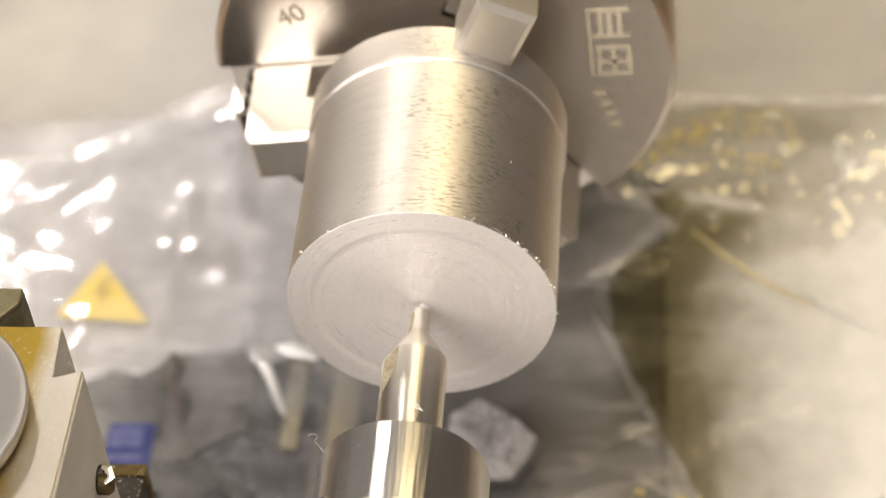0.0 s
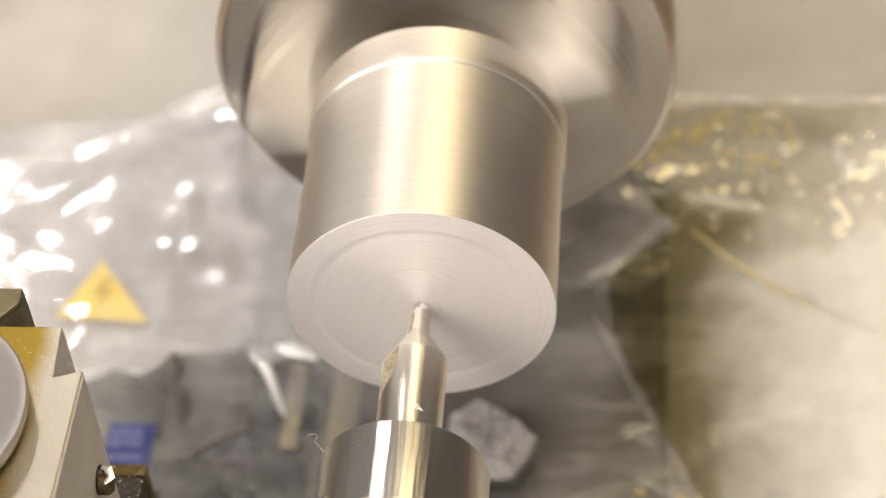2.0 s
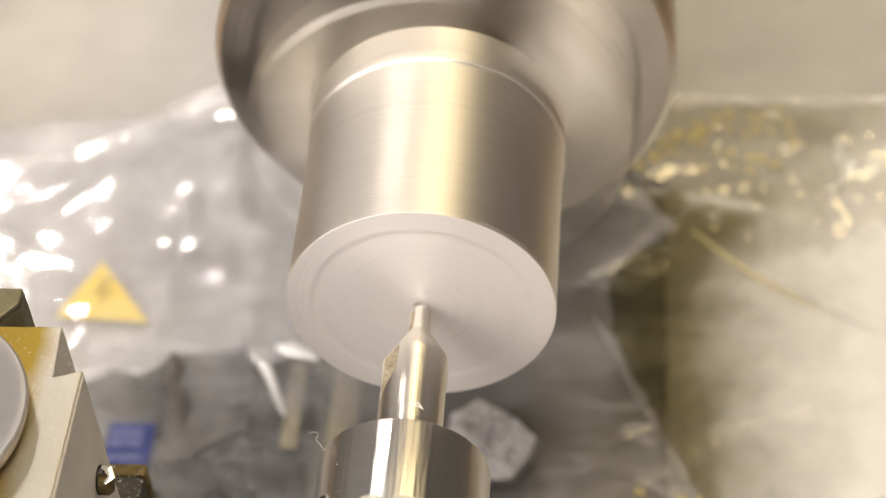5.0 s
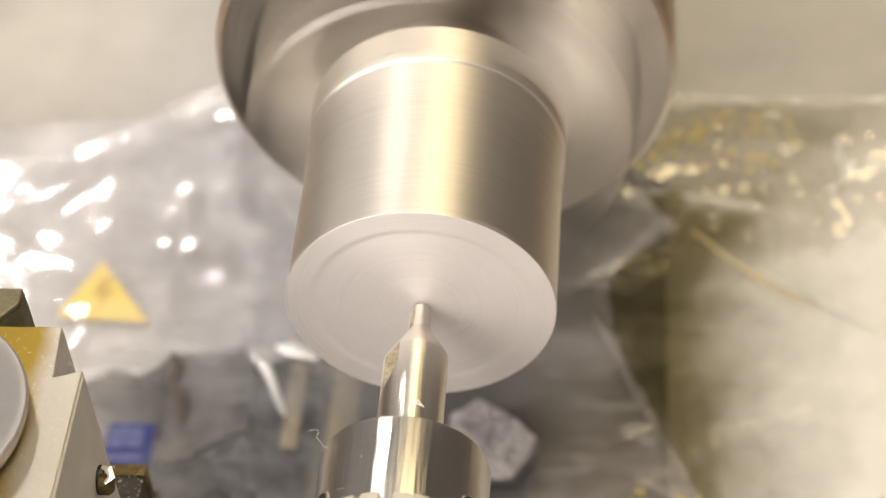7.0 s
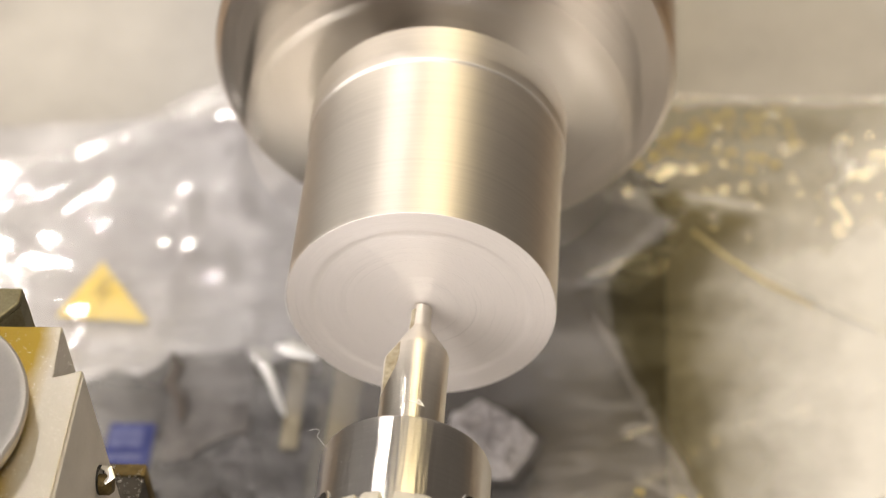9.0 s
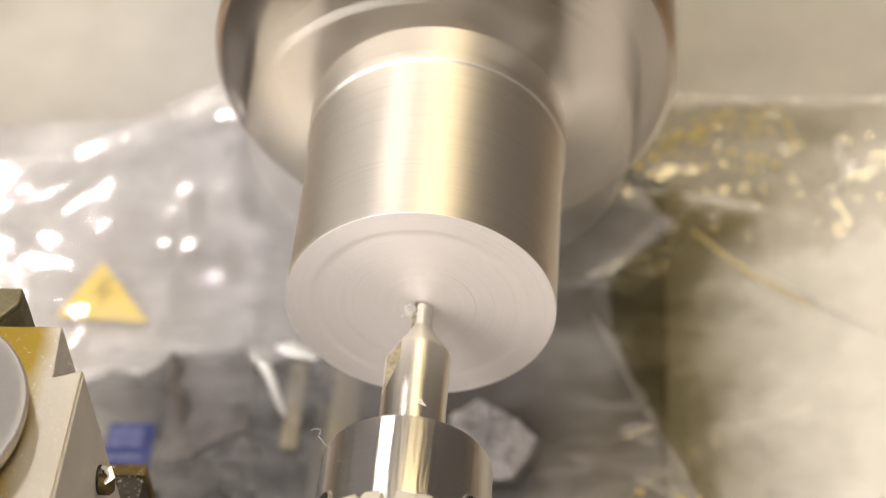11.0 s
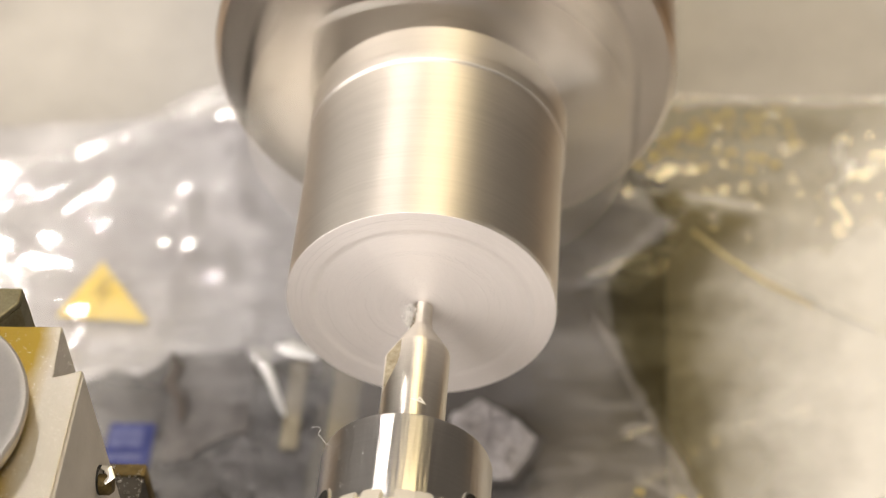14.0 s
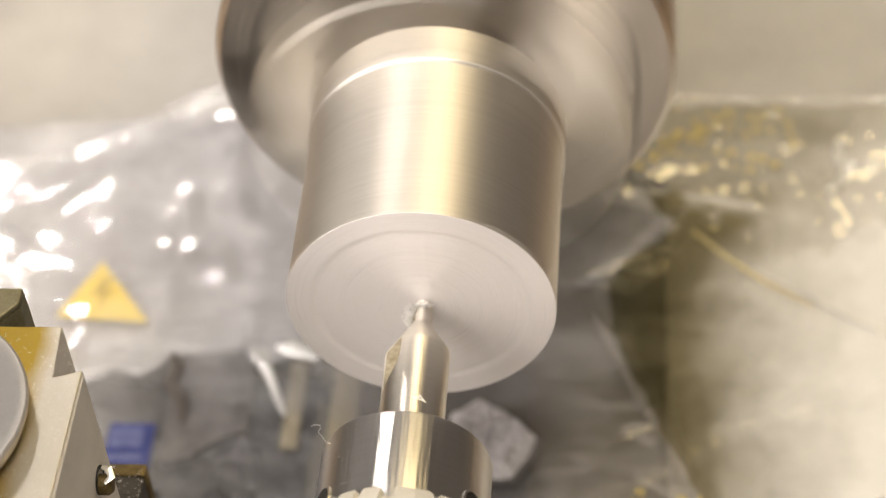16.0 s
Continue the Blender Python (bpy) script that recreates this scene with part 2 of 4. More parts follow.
def thing(name, m, label, category, group="", kind=""):
    ob = new(name)
    ob.empty_display_size = 0.01
    ob.matrix_world = m
    return tagged(ob, label, category, group, kind)


def spun(profile, segs=96, closed=True):
    """A solid turned about the y axis from (y, r) pairs."""
    bm = bmesh.new()
    rings = []
    for y, r in profile:
        if r < 1e-7:
            rings.append([bm.verts.new((0, y, 0))])
        else:
            rings.append([bm.verts.new((r * math.cos(a), y, r * math.sin(a)))
                          for a in (2 * math.pi * k / segs for k in range(segs))])
    for a, b in zip(rings, rings[1:]):
        for k in range(segs):
            j = (k + 1) % segs
            if len(a) == 1:
                bm.faces.new((a[0], b[k], b[j]))
            elif len(b) == 1:
                bm.faces.new((a[k], b[0], a[j]))
            else:
                bm.faces.new((a[k], b[k], b[j], a[j]))
    if closed:
        for ring in (rings[0], rings[-1]):
            if len(ring) > 1:
                bm.faces.new(ring)
    return bm


def sheet(poly, z):
    """A single layer of film on a plan polygon, a little rumpled."""
    bm = bmesh.new()
    bm.faces.new([bm.verts.new((x, y, z)) for x, y in poly])
    bmesh.ops.triangulate(bm, faces=bm.faces[:])
    for _ in range(3):
        bmesh.ops.subdivide_edges(bm, edges=[e for e in bm.edges if e.calc_length() > 0.003], cuts=1)
        bmesh.ops.triangulate(bm, faces=[f for f in bm.faces if len(f.verts) > 3])
    for v in bm.verts:
        v.co += Vector((noise.noise(v.co * 300), noise.noise(v.co * 280 + Vector((3, 1, 2))), 0.4 * noise.noise(v.co * 240))) * 0.0016
    return bm


def prism(poly, z0, z1, bevel=0.0, bm=None):
    """An upright prism on a plan polygon."""
    bm = bm or bmesh.new()
    a = [bm.verts.new((x, y, z0)) for x, y in poly]
    b = [bm.verts.new((x, y, z1)) for x, y in poly]
    faces = [bm.faces.new(a[::-1]), bm.faces.new(b)]
    for k in range(len(poly)):
        j = (k + 1) % len(poly)
        faces.append(bm.faces.new((a[k], a[j], b[j], b[k])))
    if bevel:
        bmesh.ops.bevel(bm, geom=list(bm.edges), offset=bevel, segments=2, affect="EDGES", profile=0.5)
    return bm


def block(x0, x1, y0, y1, z0, z1, bevel=0.0, bm=None):
    return prism([(x0, y0), (x1, y0), (x1, y1), (x0, y1)], z0, z1, bevel, bm)


def tube(points, radius, segs=6, bm=None, flat=1.0):
    """A round or flattened strand along points."""
    bm = bm or bmesh.new()
    pts = [Vector(q) for q in points]
    rings = []
    for k, q in enumerate(pts):
        d = (pts[min(k + 1, len(pts) - 1)] - pts[max(k - 1, 0)]).normalized()
        side = d.cross(Vector((0, 0, 1)))
        side = side.normalized() if side.length > 1e-6 else Vector((1, 0, 0))
        up = side.cross(d)
        taper = 0.55 if k in (0, len(pts) - 1) else 1.0
        rings.append([bm.verts.new(q + taper * radius * (math.cos(a) * side + flat * math.sin(a) * up))
                      for a in (2 * math.pi * i / segs for i in range(segs))])
    for a, b in zip(rings, rings[1:]):
        for i in range(segs):
            j = (i + 1) % segs
            bm.faces.new((a[i], a[j], b[j], b[i]))
    bm.faces.new(rings[0][::-1])
    bm.faces.new(rings[-1])
    return bm


def glyphs(text, size, thick, m):
    """Letters of the built-in font as a bmesh."""
    cu = bpy.data.curves.new("glyphs", "FONT")
    cu.body, cu.size, cu.extrude, cu.align_x, cu.align_y = text, size, thick, "CENTER", "CENTER"
    ob = bpy.data.objects.new("glyphs", cu)
    me = ob.to_mesh()
    bm = bmesh.new()
    bm.from_mesh(me)
    ob.to_mesh_clear()
    bpy.data.objects.remove(ob)
    bmesh.ops.transform(bm, matrix=m, verts=bm.verts)
    return bm


def turn_y(deg):
    """Turn about the lathe axis, anticlockwise as seen from the tailstock."""
    return Matrix.Rotation(radians(-deg), 4, "Y")


# ---- the room: unseen, added as surroundings for the metal to mirror ----


def slab(name, x0, x1, y0, y1, z0, z1, material, label, category, bevel=0.0):
    return tagged(part(name, block(x0, x1, y0, y1, z0, z1, bevel), material, None, "", 0), label, category, kind="structure")


FLOOR = -0.85
slab("floor", -1.6, 1.6, -1.6, 1.6, FLOOR - 0.1, FLOOR, M_WOOD, "brown wooden workshop floor", "floor")
slab("ceiling", -1.7, 1.7, -1.7, 1.7, 2.2, 2.3, M_WALL, "unseen ceiling added for the metal to reflect", "ceiling")
slab("wall_north", -1.7, 1.7, 1.6, 1.7, FLOOR, 2.2, M_WALL, "unseen wall added for the metal to reflect", "wall")
slab("wall_south", -1.7, 1.7, -1.7, -1.6, FLOOR, 2.2, M_WALL, "unseen wall added for the metal to reflect", "wall")
slab("wall_east", 1.6, 1.7, -1.6, 1.6, FLOOR, 2.2, M_WALL, "unseen wall added for the metal to reflect", "wall")
slab("wall_west", -1.7, -1.6, -1.6, 1.6, FLOOR, 2.2, M_WALL, "unseen wall added for the metal to reflect", "wall")


def make_bench():
    t = thing("workbench", Matrix.Identity(4), "brown wooden workbench under the lathe", "workbench")
    part("top", block(-0.7, 0.7, -0.5, 0.6, -0.04, 0, 0.003), M_WOOD, t)
    for x in (-0.62, 0.62):
        for y in (-0.42, 0.52):
            part("leg", block(x - 0.04, x + 0.04, y - 0.04, y + 0.04, FLOOR, -0.04, 0.002), M_WOOD, t)


def make_tray():
    t = thing("chip_tray", Matrix.Translation((0, 0, AX - 0.115)), "cream painted sheet metal tray under the lathe", "tray")
    part("pan", block(-0.17, 0.15, -0.45, 0.45, -0.004, 0.0, 0.0015), M_TRAY, t)
    for x in (-0.17, 0.146):
        part("rim", block(x, x + 0.004, -0.45, 0.45, 0.0, 0.02, 0.001), M_TRAY, t)
    for x in (-0.15, 0.11):
        for y in (-0.38, 0.3):
            part("foot", block(x, x + 0.03, y, y + 0.03, 0.115 - AX, -0.004, 0.002), M_DARKPL, t)


def make_bed():
    t = thing("lathe_bed", AXIS, "dark oiled cast iron lathe bed with two ways", "lathe bed")
    part("way", block(-0.046, -0.014, -0.42, 0.124, -0.098, -0.090, 0.001), M_BED, t)
    part("way", block(0.012, 0.040, -0.42, 0.124, -0.098, -0.090, 0.001), M_OLIVE, t)
    part("web", block(-0.042, 0.037, -0.42, 0.124, -0.1148, -0.098, 0.002), M_BED, t)
    part("ridge", prism([(-0.032, -0.42), (-0.026, -0.42), (-0.026, 0.124), (-0.032, 0.124)], -0.090, -0.0865, 0.001), M_BED, t)


def make_headstock():
    t = thing("headstock", AXIS, "light grey painted headstock casing behind the chuck", "headstock")
    part("casing", block(-0.046, 0.029, 0.125, 0.30, -0.0902, 0.046, 0.004), M_HEAD, t)
    part("flange", spun([(0.1152, 0.0412), (0.1165, 0.0425), (0.1255, 0.0425)], 96), M_DARKSTEEL, t, "dark steel spindle flange")


make_bench()
make_tray()
make_bed()
make_headstock()

# ---- the chuck and the bar in it ----


def chuck_outline(radius, half, inner, start):
    """Round plan with three radial slots, in the plane across the axis."""
    pts = []
    for k in range(3):
        c = radians(start + 120 * k)
        d = math.asin(half / radius)
        u, v = Vector((math.cos(c), math.sin(c))), Vector((-math.sin(c), math.cos(c)))
        pts.append(u * inner - v * half)
        pts.append(u * math.sqrt(radius ** 2 - half ** 2) - v * half)
        pts[-2:] = pts[-1:] + pts[-2:-1]
        pts[-2:] = [pts[-2], pts[-1]]
        pts.append(u * inner + v * half)
        a0, a1 = c + d, c + radians(120) - d
        n = 30
        pts.extend(Vector((math.cos(a), math.sin(a))) * radius for a in (a0 + (a1 - a0) * i / n for i in range(n)))
    return pts


REST = 74  # turn of the chuck at rest, in degrees


def make_chuck():
    t = thing("lathe_chuck", AXIS, "three-jaw steel lathe chuck gripping a round bar", "chuck")
    half = 0.0053
    bm = bmesh.new()
    layers = []
    for y, r in ((0.0551, 0.0393), (0.0556, 0.0401), (0.0566, 0.0405), (0.088, 0.0405)):
        layers.append([bm.verts.new((p.x, y, p.y)) for p in chuck_outline(r, half, 0.012, 0)])
    n = len(layers[0]) // 3
    for ring in (layers[0], layers[-1]):
        for k in range(3):
            # one slice of the face between two slots, and the middle of it
            bm.faces.new([ring[(k * n + i) % len(ring)] for i in range(2, n + 2)])
        bm.faces.new([ring[k * n + i] for k in range(3) for i in (1, 2)])
    for a, b in zip(layers, layers[1:]):
        for k in range(len(a)):
            j = (k + 1) % len(a)
            bm.faces.new((a[k], a[j], b[j], b[k]))
    bmesh.ops.triangulate(bm, faces=[f for f in bm.faces if len(f.verts) > 4])
    part("body", bm, M_CHUCK, t, smooth=25)
    part("rear_body", spun([(0.0882, 0.0403), (0.1148, 0.0403)], 96), M_CHUCK, t)
    part("slot_floor", spun([(0.0840, 0.0380), (0.0880, 0.0380)], 48), M_DARKSTEEL, t)
    # jaws: a stepped profile (r, y) across the thickness
    prof = [(0.0209, 0.0362), (0.0324, 0.0362), (0.0330, 0.0560), (0.0385, 0.0575), (0.0385, 0.0830),
            (0.0135, 0.0830), (0.0135, 0.0545), (0.0228, 0.0540), (0.0228, 0.0460), (0.0209, 0.0455)]
    for k in range(3):
        bm = bmesh.new()
        h = half - 0.0003
        a = [bm.verts.new((r, y, -h)) for r, y in prof]
        b = [bm.verts.new((r, y, h)) for r, y in prof]
        bm.faces.new(a)
        bm.faces.new(b[::-1])
        for i in range(len(prof)):
            j = (i + 1) % len(prof)
            bm.faces.new((a[i], b[i], b[j], a[j]))
        bmesh.ops.bevel(bm, geom=[e for e in bm.edges if all(v.co.y < 0.0363 for v in e.verts)], offset=0.0010, segments=1, affect="EDGES")
        bmesh.ops.triangulate(bm, faces=[f for f in bm.faces if len(f.verts) > 4])
        bmesh.ops.transform(bm, matrix=turn_y(120 * k), verts=bm.verts)
        jaw = part("jaw", bm, M_JAW, t, "bright ground steel jaw", smooth=0)
        for i in range(4):
            bm = block(0.0322, 0.0342, 0.0425 + 0.0034 * i, 0.0445 + 0.0034 * i, -half * 0.9, half * 0.75, 0.0002)
            bmesh.ops.transform(bm, matrix=turn_y(120 * k), verts=bm.verts)
            part("scroll_tooth", bm, M_DARKSTEEL, jaw, smooth=0)
    # etched size and marks on the face, between the jaws; x and z as the chuck stands at rest
    face = Matrix(((1, 0, 0, 0), (0, 0, -1, 0.0550), (0, 1, 0, 0), (0, 0, 0, 1)))

    def mark(name, bm, x, z, spin, material, label):
        m = turn_y(-REST) @ Matrix.Translation((x, 0, z)) @ face @ Matrix.Rotation(radians(spin), 4, "Z")
        bmesh.ops.transform(bm, matrix=m, verts=bm.verts)
        part(name, bm, material, t, label, smooth=0)

    mark("size_number", glyphs("40", 0.0052, 0.00004, Matrix.Identity(4)), -0.0272, 0.0093, 32, M_ETCH, "dark etched number 40")
    for x, w, h in ((-0.0325, 0.0005, 0.0022), (-0.0300, 0.0012, 0.0007), (-0.0282, 0.0014, 0.0006), (-0.0262, 0.0016, 0.0008), (-0.0246, 0.0005, 0.0020)):
        mark("etched_bar", block(-w / 2, w / 2, -h / 2, h / 2, -0.00004, 0.00004), x, 0.0022 + x * 0.17, 12, M_ETCH, "dark etched bar")
    for x0, x1, y0, y1 in ((-0.0042, -0.0036, -0.005, 0.006), (-0.0034, 0.0038, 0.0053, 0.006), (-0.0034, 0.0038, 0.0012, 0.0018),
                           (-0.0022, -0.0012, 0.0018, 0.0053), (0.0014, 0.0024, 0.0018, 0.0053), (-0.0006, 0.0006, 0.0018, 0.0053),
                           (-0.0028, 0.0038, -0.0006, 0.0000), (-0.0028, -0.002, -0.005, -0.0006), (0.003, 0.0038, -0.005, -0.0006),
                           (-0.002, 0.003, -0.005, -0.0044), (-0.002, 0.003, -0.0031, -0.0025), (0.0000, 0.0009, -0.0044, -0.0006)):
        mark("mark_stroke", block(x0 * 0.9, x1 * 0.9, y0 * 1.38, y1 * 1.38, -0.00004, 0.00004), 0.0279, 0.0102, 11, M_TAN, "tan etched stroke of the maker's mark")
    for k in range(4):
        mark("name_bar", block(-0.0007, 0.0007, -0.0010, 0.0010, -0.00004, 0.00004), 0.0275 + 0.0013 * k, -0.0011 - 0.00223 * k, -60, M_TAN, "tan etched bar")
    return t


def make_bar():
    t = thing("round_bar", AXIS, "turned aluminium round bar held in the chuck jaws", "workpiece")
    r = 0.02125
    part("turned_side", spun([(0.00005, r), (0.0340, r), (0.0343, r + 0.00045), (0.0420, r + 0.00045), (0.0425, r), (0.0425, 0.0)], 160, False), M_ALU, t)
    # paler metal on this thin ring stands in for the shoulder's highlight
    part("shoulder_edge", spun([(0.03422, r + 0.00036), (0.03428, r + 0.00045), (0.03433, r + 0.00047), (0.03437, r + 0.00046)], 160, False), M_CHIP, t, "shoulder edge in paler metal for its highlight")
    part("end_face", spun([(0.00005, r), (0.0, r - 0.00005), (0.0, 0.0178), (0.0, 0.0174), (0.00010, 0.0171), (0.00016, 0.0163), (0.00013, 0.0160), (0.0001, 0.0154),
                           (0.0001, 0.0074), (0.0001, 0.0071), (0.00013, 0.0070), (0.0001, 0.0069), (0.0001, 0.0066), (0.0001, 0.0047), (0.0001, 0.0045),
                           (0.00012, 0.0044), (0.0001, 0.0043), (0.0001, 0.0041), (0.0001, 0.0014), (0.0001, 0.0012), (0.0008, 0.0004), (0.0009, 0.0)], 160, False), M_FACE, t, "faced end with concentric tool rings and a centre dimple")
    rnd = random.Random(4)
    bm = bmesh.new()
    for _ in range(110):
        a = radians(rnd.uniform(-60, 25) if rnd.random() < 0.7 else rnd.uniform(0, 360))
        s = rnd.uniform(0.00010, 0.00038)
        o = Vector((math.cos(a) * (r + 0.00005), rnd.uniform(-0.0001, 0.0008), math.sin(a) * (r + 0.00005)))
        vs = [bm.verts.new(o + Vector([rnd.uniform(-s, s) for _ in range(3)])) for _ in range(4)]
        for i, j, k in ((0, 1, 2), (0, 1, 3), (0, 2, 3), (1, 2, 3)):
            bm.faces.new((vs[i], vs[j], vs[k]))
    tagged(part("burrs", bm, M_CHIP, t, "bright ragged burrs on the rim", smooth=0), kind="stuff")
    bm = bmesh.new()
    for _ in range(7000):
        a, rr = rnd.uniform(0, 2 * math.pi), (r - 0.0008) * math.sqrt(rnd.random())
        s = rnd.uniform(0.00005, 0.00017)
        if rr < 0.003:
            continue
        o = Vector((math.cos(a) * rr, -0.00002 if rr > 0.0174 else 0.00008, math.sin(a) * rr))
        vs = [bm.verts.new(o + Vector((rnd.uniform(-s, s), rnd.uniform(-s, s) * 0.6, rnd.uniform(-s, s)))) for _ in range(4)]
        for i, j, k in ((0, 1, 2), (0, 1, 3), (0, 2, 3), (1, 2, 3)):
            bm.faces.new((vs[i], vs[j], vs[k]))
    for _ in range(2200):
        a, y = rnd.uniform(0, 2 * math.pi), rnd.uniform(0.001, 0.033)
        s = rnd.uniform(0.00003, 0.00009)
        o = Vector((math.cos(a) * (r + 0.00002), y, math.sin(a) * (r + 0.00002)))
        vs = [bm.verts.new(o + Vector([rnd.uniform(-s, s) for _ in range(3)])) for _ in range(4)]
        for i, j, k in ((0, 1, 2), (0, 1, 3), (0, 2, 3), (1, 2, 3)):
            bm.faces.new((vs[i], vs[j], vs[k]))
    tagged(part("dust", bm, M_CHIP, t, "fine bright metal dust", smooth=0), kind="stuff")
    return t


chuck = make_chuck()
bar = make_bar()

# ---- the centre drill and its chuck ----


def make_drill():
    t = thing("centre_drill", AXIS, "short steel centre drill with a thin pilot tip", "drill")
    tip = -0.0004
    prof = [(0.0, 0.0003), (0.0006, 0.0010), (0.0011, 0.0016), (0.0030, 0.0016), (0.0054, 0.00175), (0.0061, 0.0021), (0.0108, 0.0049), (0.0114, 0.0050)]
    prof += [(0.0114 + 0.00025 * k, 0.0050) for k in range(1, 42)] + [(0.040, 0.0050)]
    segs = 360
    solid = {"pilot": bmesh.new(), "shank": bmesh.new(), "flute": bmesh.new()}
    rows = []
    for d, r in prof:
        f = max(0.0, min(1.0, (d - 0.0140) / 0.0066))
        start = 124 + 48 * f * f
        deep = max(0.0, min(1.0, (0.0214 - d) / 0.0035))
        ring = []
        for k in range(segs):
            th = 360 * k / segs
            rr, g = r, 0.0
            wide = max(62.0 - (start - 124), 16.0)
            for s in (start, start + 180):
                x = (th - s) % 360
                if 0 <= x < wide:
                    # the floor of the flute is the chord from a deep point near its lip to the far edge
                    a, b = Vector((0.34, 0)), Vector((math.cos(radians(wide)), math.sin(radians(wide))))
                    u = Vector((math.cos(radians(x)), math.sin(radians(x))))
                    e = b - a
                    k2 = (a.x * e.y - a.y * e.x) / (u.x * e.y - u.y * e.x)
                    rr, g = r * (1 + (min(1.0, k2) - 1) * deep), deep
            ring.append((Vector((rr * math.cos(radians(th)), tip - d, rr * math.sin(radians(th)))), g * deep))
        rows.append(ring)
    for i in range(len(rows) - 1):
        for k in range(segs):
            j = (k + 1) % segs
            quad = [rows[i][k], rows[i + 1][k], rows[i + 1][j], rows[i][j]]
            name = "flute" if sum(g > 0.02 for _, g in quad) >= 3 else ("pilot" if prof[i + 1][0] <= 0.0057 else "shank")
            bm = solid[name]
            bm.faces.new([bm.verts.new(c) for c, _ in quad])
    solid["pilot"].faces.new([solid["pilot"].verts.new(c) for c, _ in rows[0]])
    for name, bm in solid.items():
        bmesh.ops.remove_doubles(bm, verts=bm.verts, dist=1e-7)
        part(name, bm, M_FLUTE if name == "flute" else M_DRILL, t, "flute dusted with fine metal" if name == "flute" else "")
    bm = glyphs("4", 0.0030, 0.00002, Matrix.Rotation(radians(-112), 4, "Z"))
    bmesh.ops.subdivide_edges(bm, edges=bm.edges[:], cuts=2)
    for v in bm.verts:
        th, r = radians(82) - v.co.x * 1.25 / 0.005, 0.00502 + v.co.z
        v.co = (r * math.cos(th), tip - 0.0234 + v.co.y * 0.75, r * math.sin(th))
    part("size_number", bm, M_WHITEMARK, t, "white etched number 4", smooth=0)
    return t


def make_drill_chuck():
    t = thing("drill_chuck", AXIS, "polished steel keyed drill chuck holding the centre drill", "drill chuck")
    r = 0.0126
    part("nose", spun([(-0.0324, 0.0051), (-0.0322, 0.0105), (-0.0322, 0.0119), (-0.0325, r - 0.0002), (-0.0331, r), (-0.0500, r)], 128), M_NOSE, t)
    part("sleeve", spun([(-0.0500, 0.0128), (-0.0522, 0.0150), (-0.0542, 0.0168), (-0.0557, 0.0172), (-0.085, 0.0172), (-0.086, 0.016)], 128), M_DARKSTEEL, t)
    bm = bmesh.new()
    # a bevel gear tooth with a rounded nose, on the sleeve's front edge
    half = [(-0.0468, 0.0011), (-0.0471, 0.00138), (-0.0478, 0.00150), (-0.0541, 0.00165)]
    low = [(-w, y) for y, w in half[::-1]] + [(w, y) for y, w in half]
    a = [bm.verts.new((x, y, 0.0127 + (-0.0474 - y) * 0.1)) for x, y in low]
    b = [bm.verts.new((x * 0.92, y, 0.0140 + (-0.0474 - y) * 0.5)) for x, y in low]
    bm.faces.new(a)
    bm.faces.new(b[::-1])
    for i in range(len(low)):
        j = (i + 1) % len(low)
        bm.faces.new((a[i], b[i], b[j], a[j]))
    part("gear_ring", spun([(-0.0482, 0.0127), (-0.0482, 0.0136), (-0.0486, 0.0140), (-0.0520, 0.0158)], 96, False), M_TOOTH, t, "gear ring with a cream reflection painted in")
    tooth = part("gear_tooth", bm, M_TOOTH, t, "gear tooth with a cream reflection painted in", smooth=50)
    for k in range(1, 24):
        o = new("gear_tooth", tooth.data)
        o.parent, o["label"] = t, "gear tooth with a cream reflection painted in"
        o.matrix_local = turn_y(360 / 24 * k + 4)
    # black plugs, slightly proud, paint the shade inside the uncut key holes
    for deg in (40, 154, 271):
        turn = turn_y(deg) @ Matrix.Translation((r, -0.0446, 0)) @ Matrix.Rotation(radians(-90), 4, "Z")
        bm = spun([(-0.003, 0.0019), (0.00022, 0.0019)], 32)
        bmesh.ops.transform(bm, matrix=turn, verts=bm.verts)
        part("key_hole", bm, M_HOLE, t, "black plug for the shade in a key hole")
        bm = spun([(-0.003, 0.00192), (0.00024, 0.00192), (0.00018, 0.0022), (-0.0006, 0.0024)], 32, False)
        bmesh.ops.transform(bm, matrix=turn, verts=bm.verts)
        part("hole_rim", bm, M_NOSE, t)
    rnd = random.Random(9)
    bm = bmesh.new()
    for _ in range(240):
        a = radians(rnd.gauss(140, 22) if rnd.random() < 0.8 else rnd.uniform(20, 160))
        s = rnd.uniform(0.00003, 0.00009)
        o = Vector((math.cos(a) * (r + 0.00002), rnd.uniform(-0.046, -0.0332), math.sin(a) * (r + 0.00002)))
        vs = [bm.verts.new(o + Vector([rnd.uniform(-s, s) for _ in range(3)])) for _ in range(4)]
        for i, j, k in ((0, 1, 2), (0, 1, 3), (0, 2, 3), (1, 2, 3)):
            bm.faces.new((vs[i], vs[j], vs[k]))
    tagged(part("dust", bm, M_CHIP, t, "fine bright metal dust", smooth=0), kind="stuff")
    return t


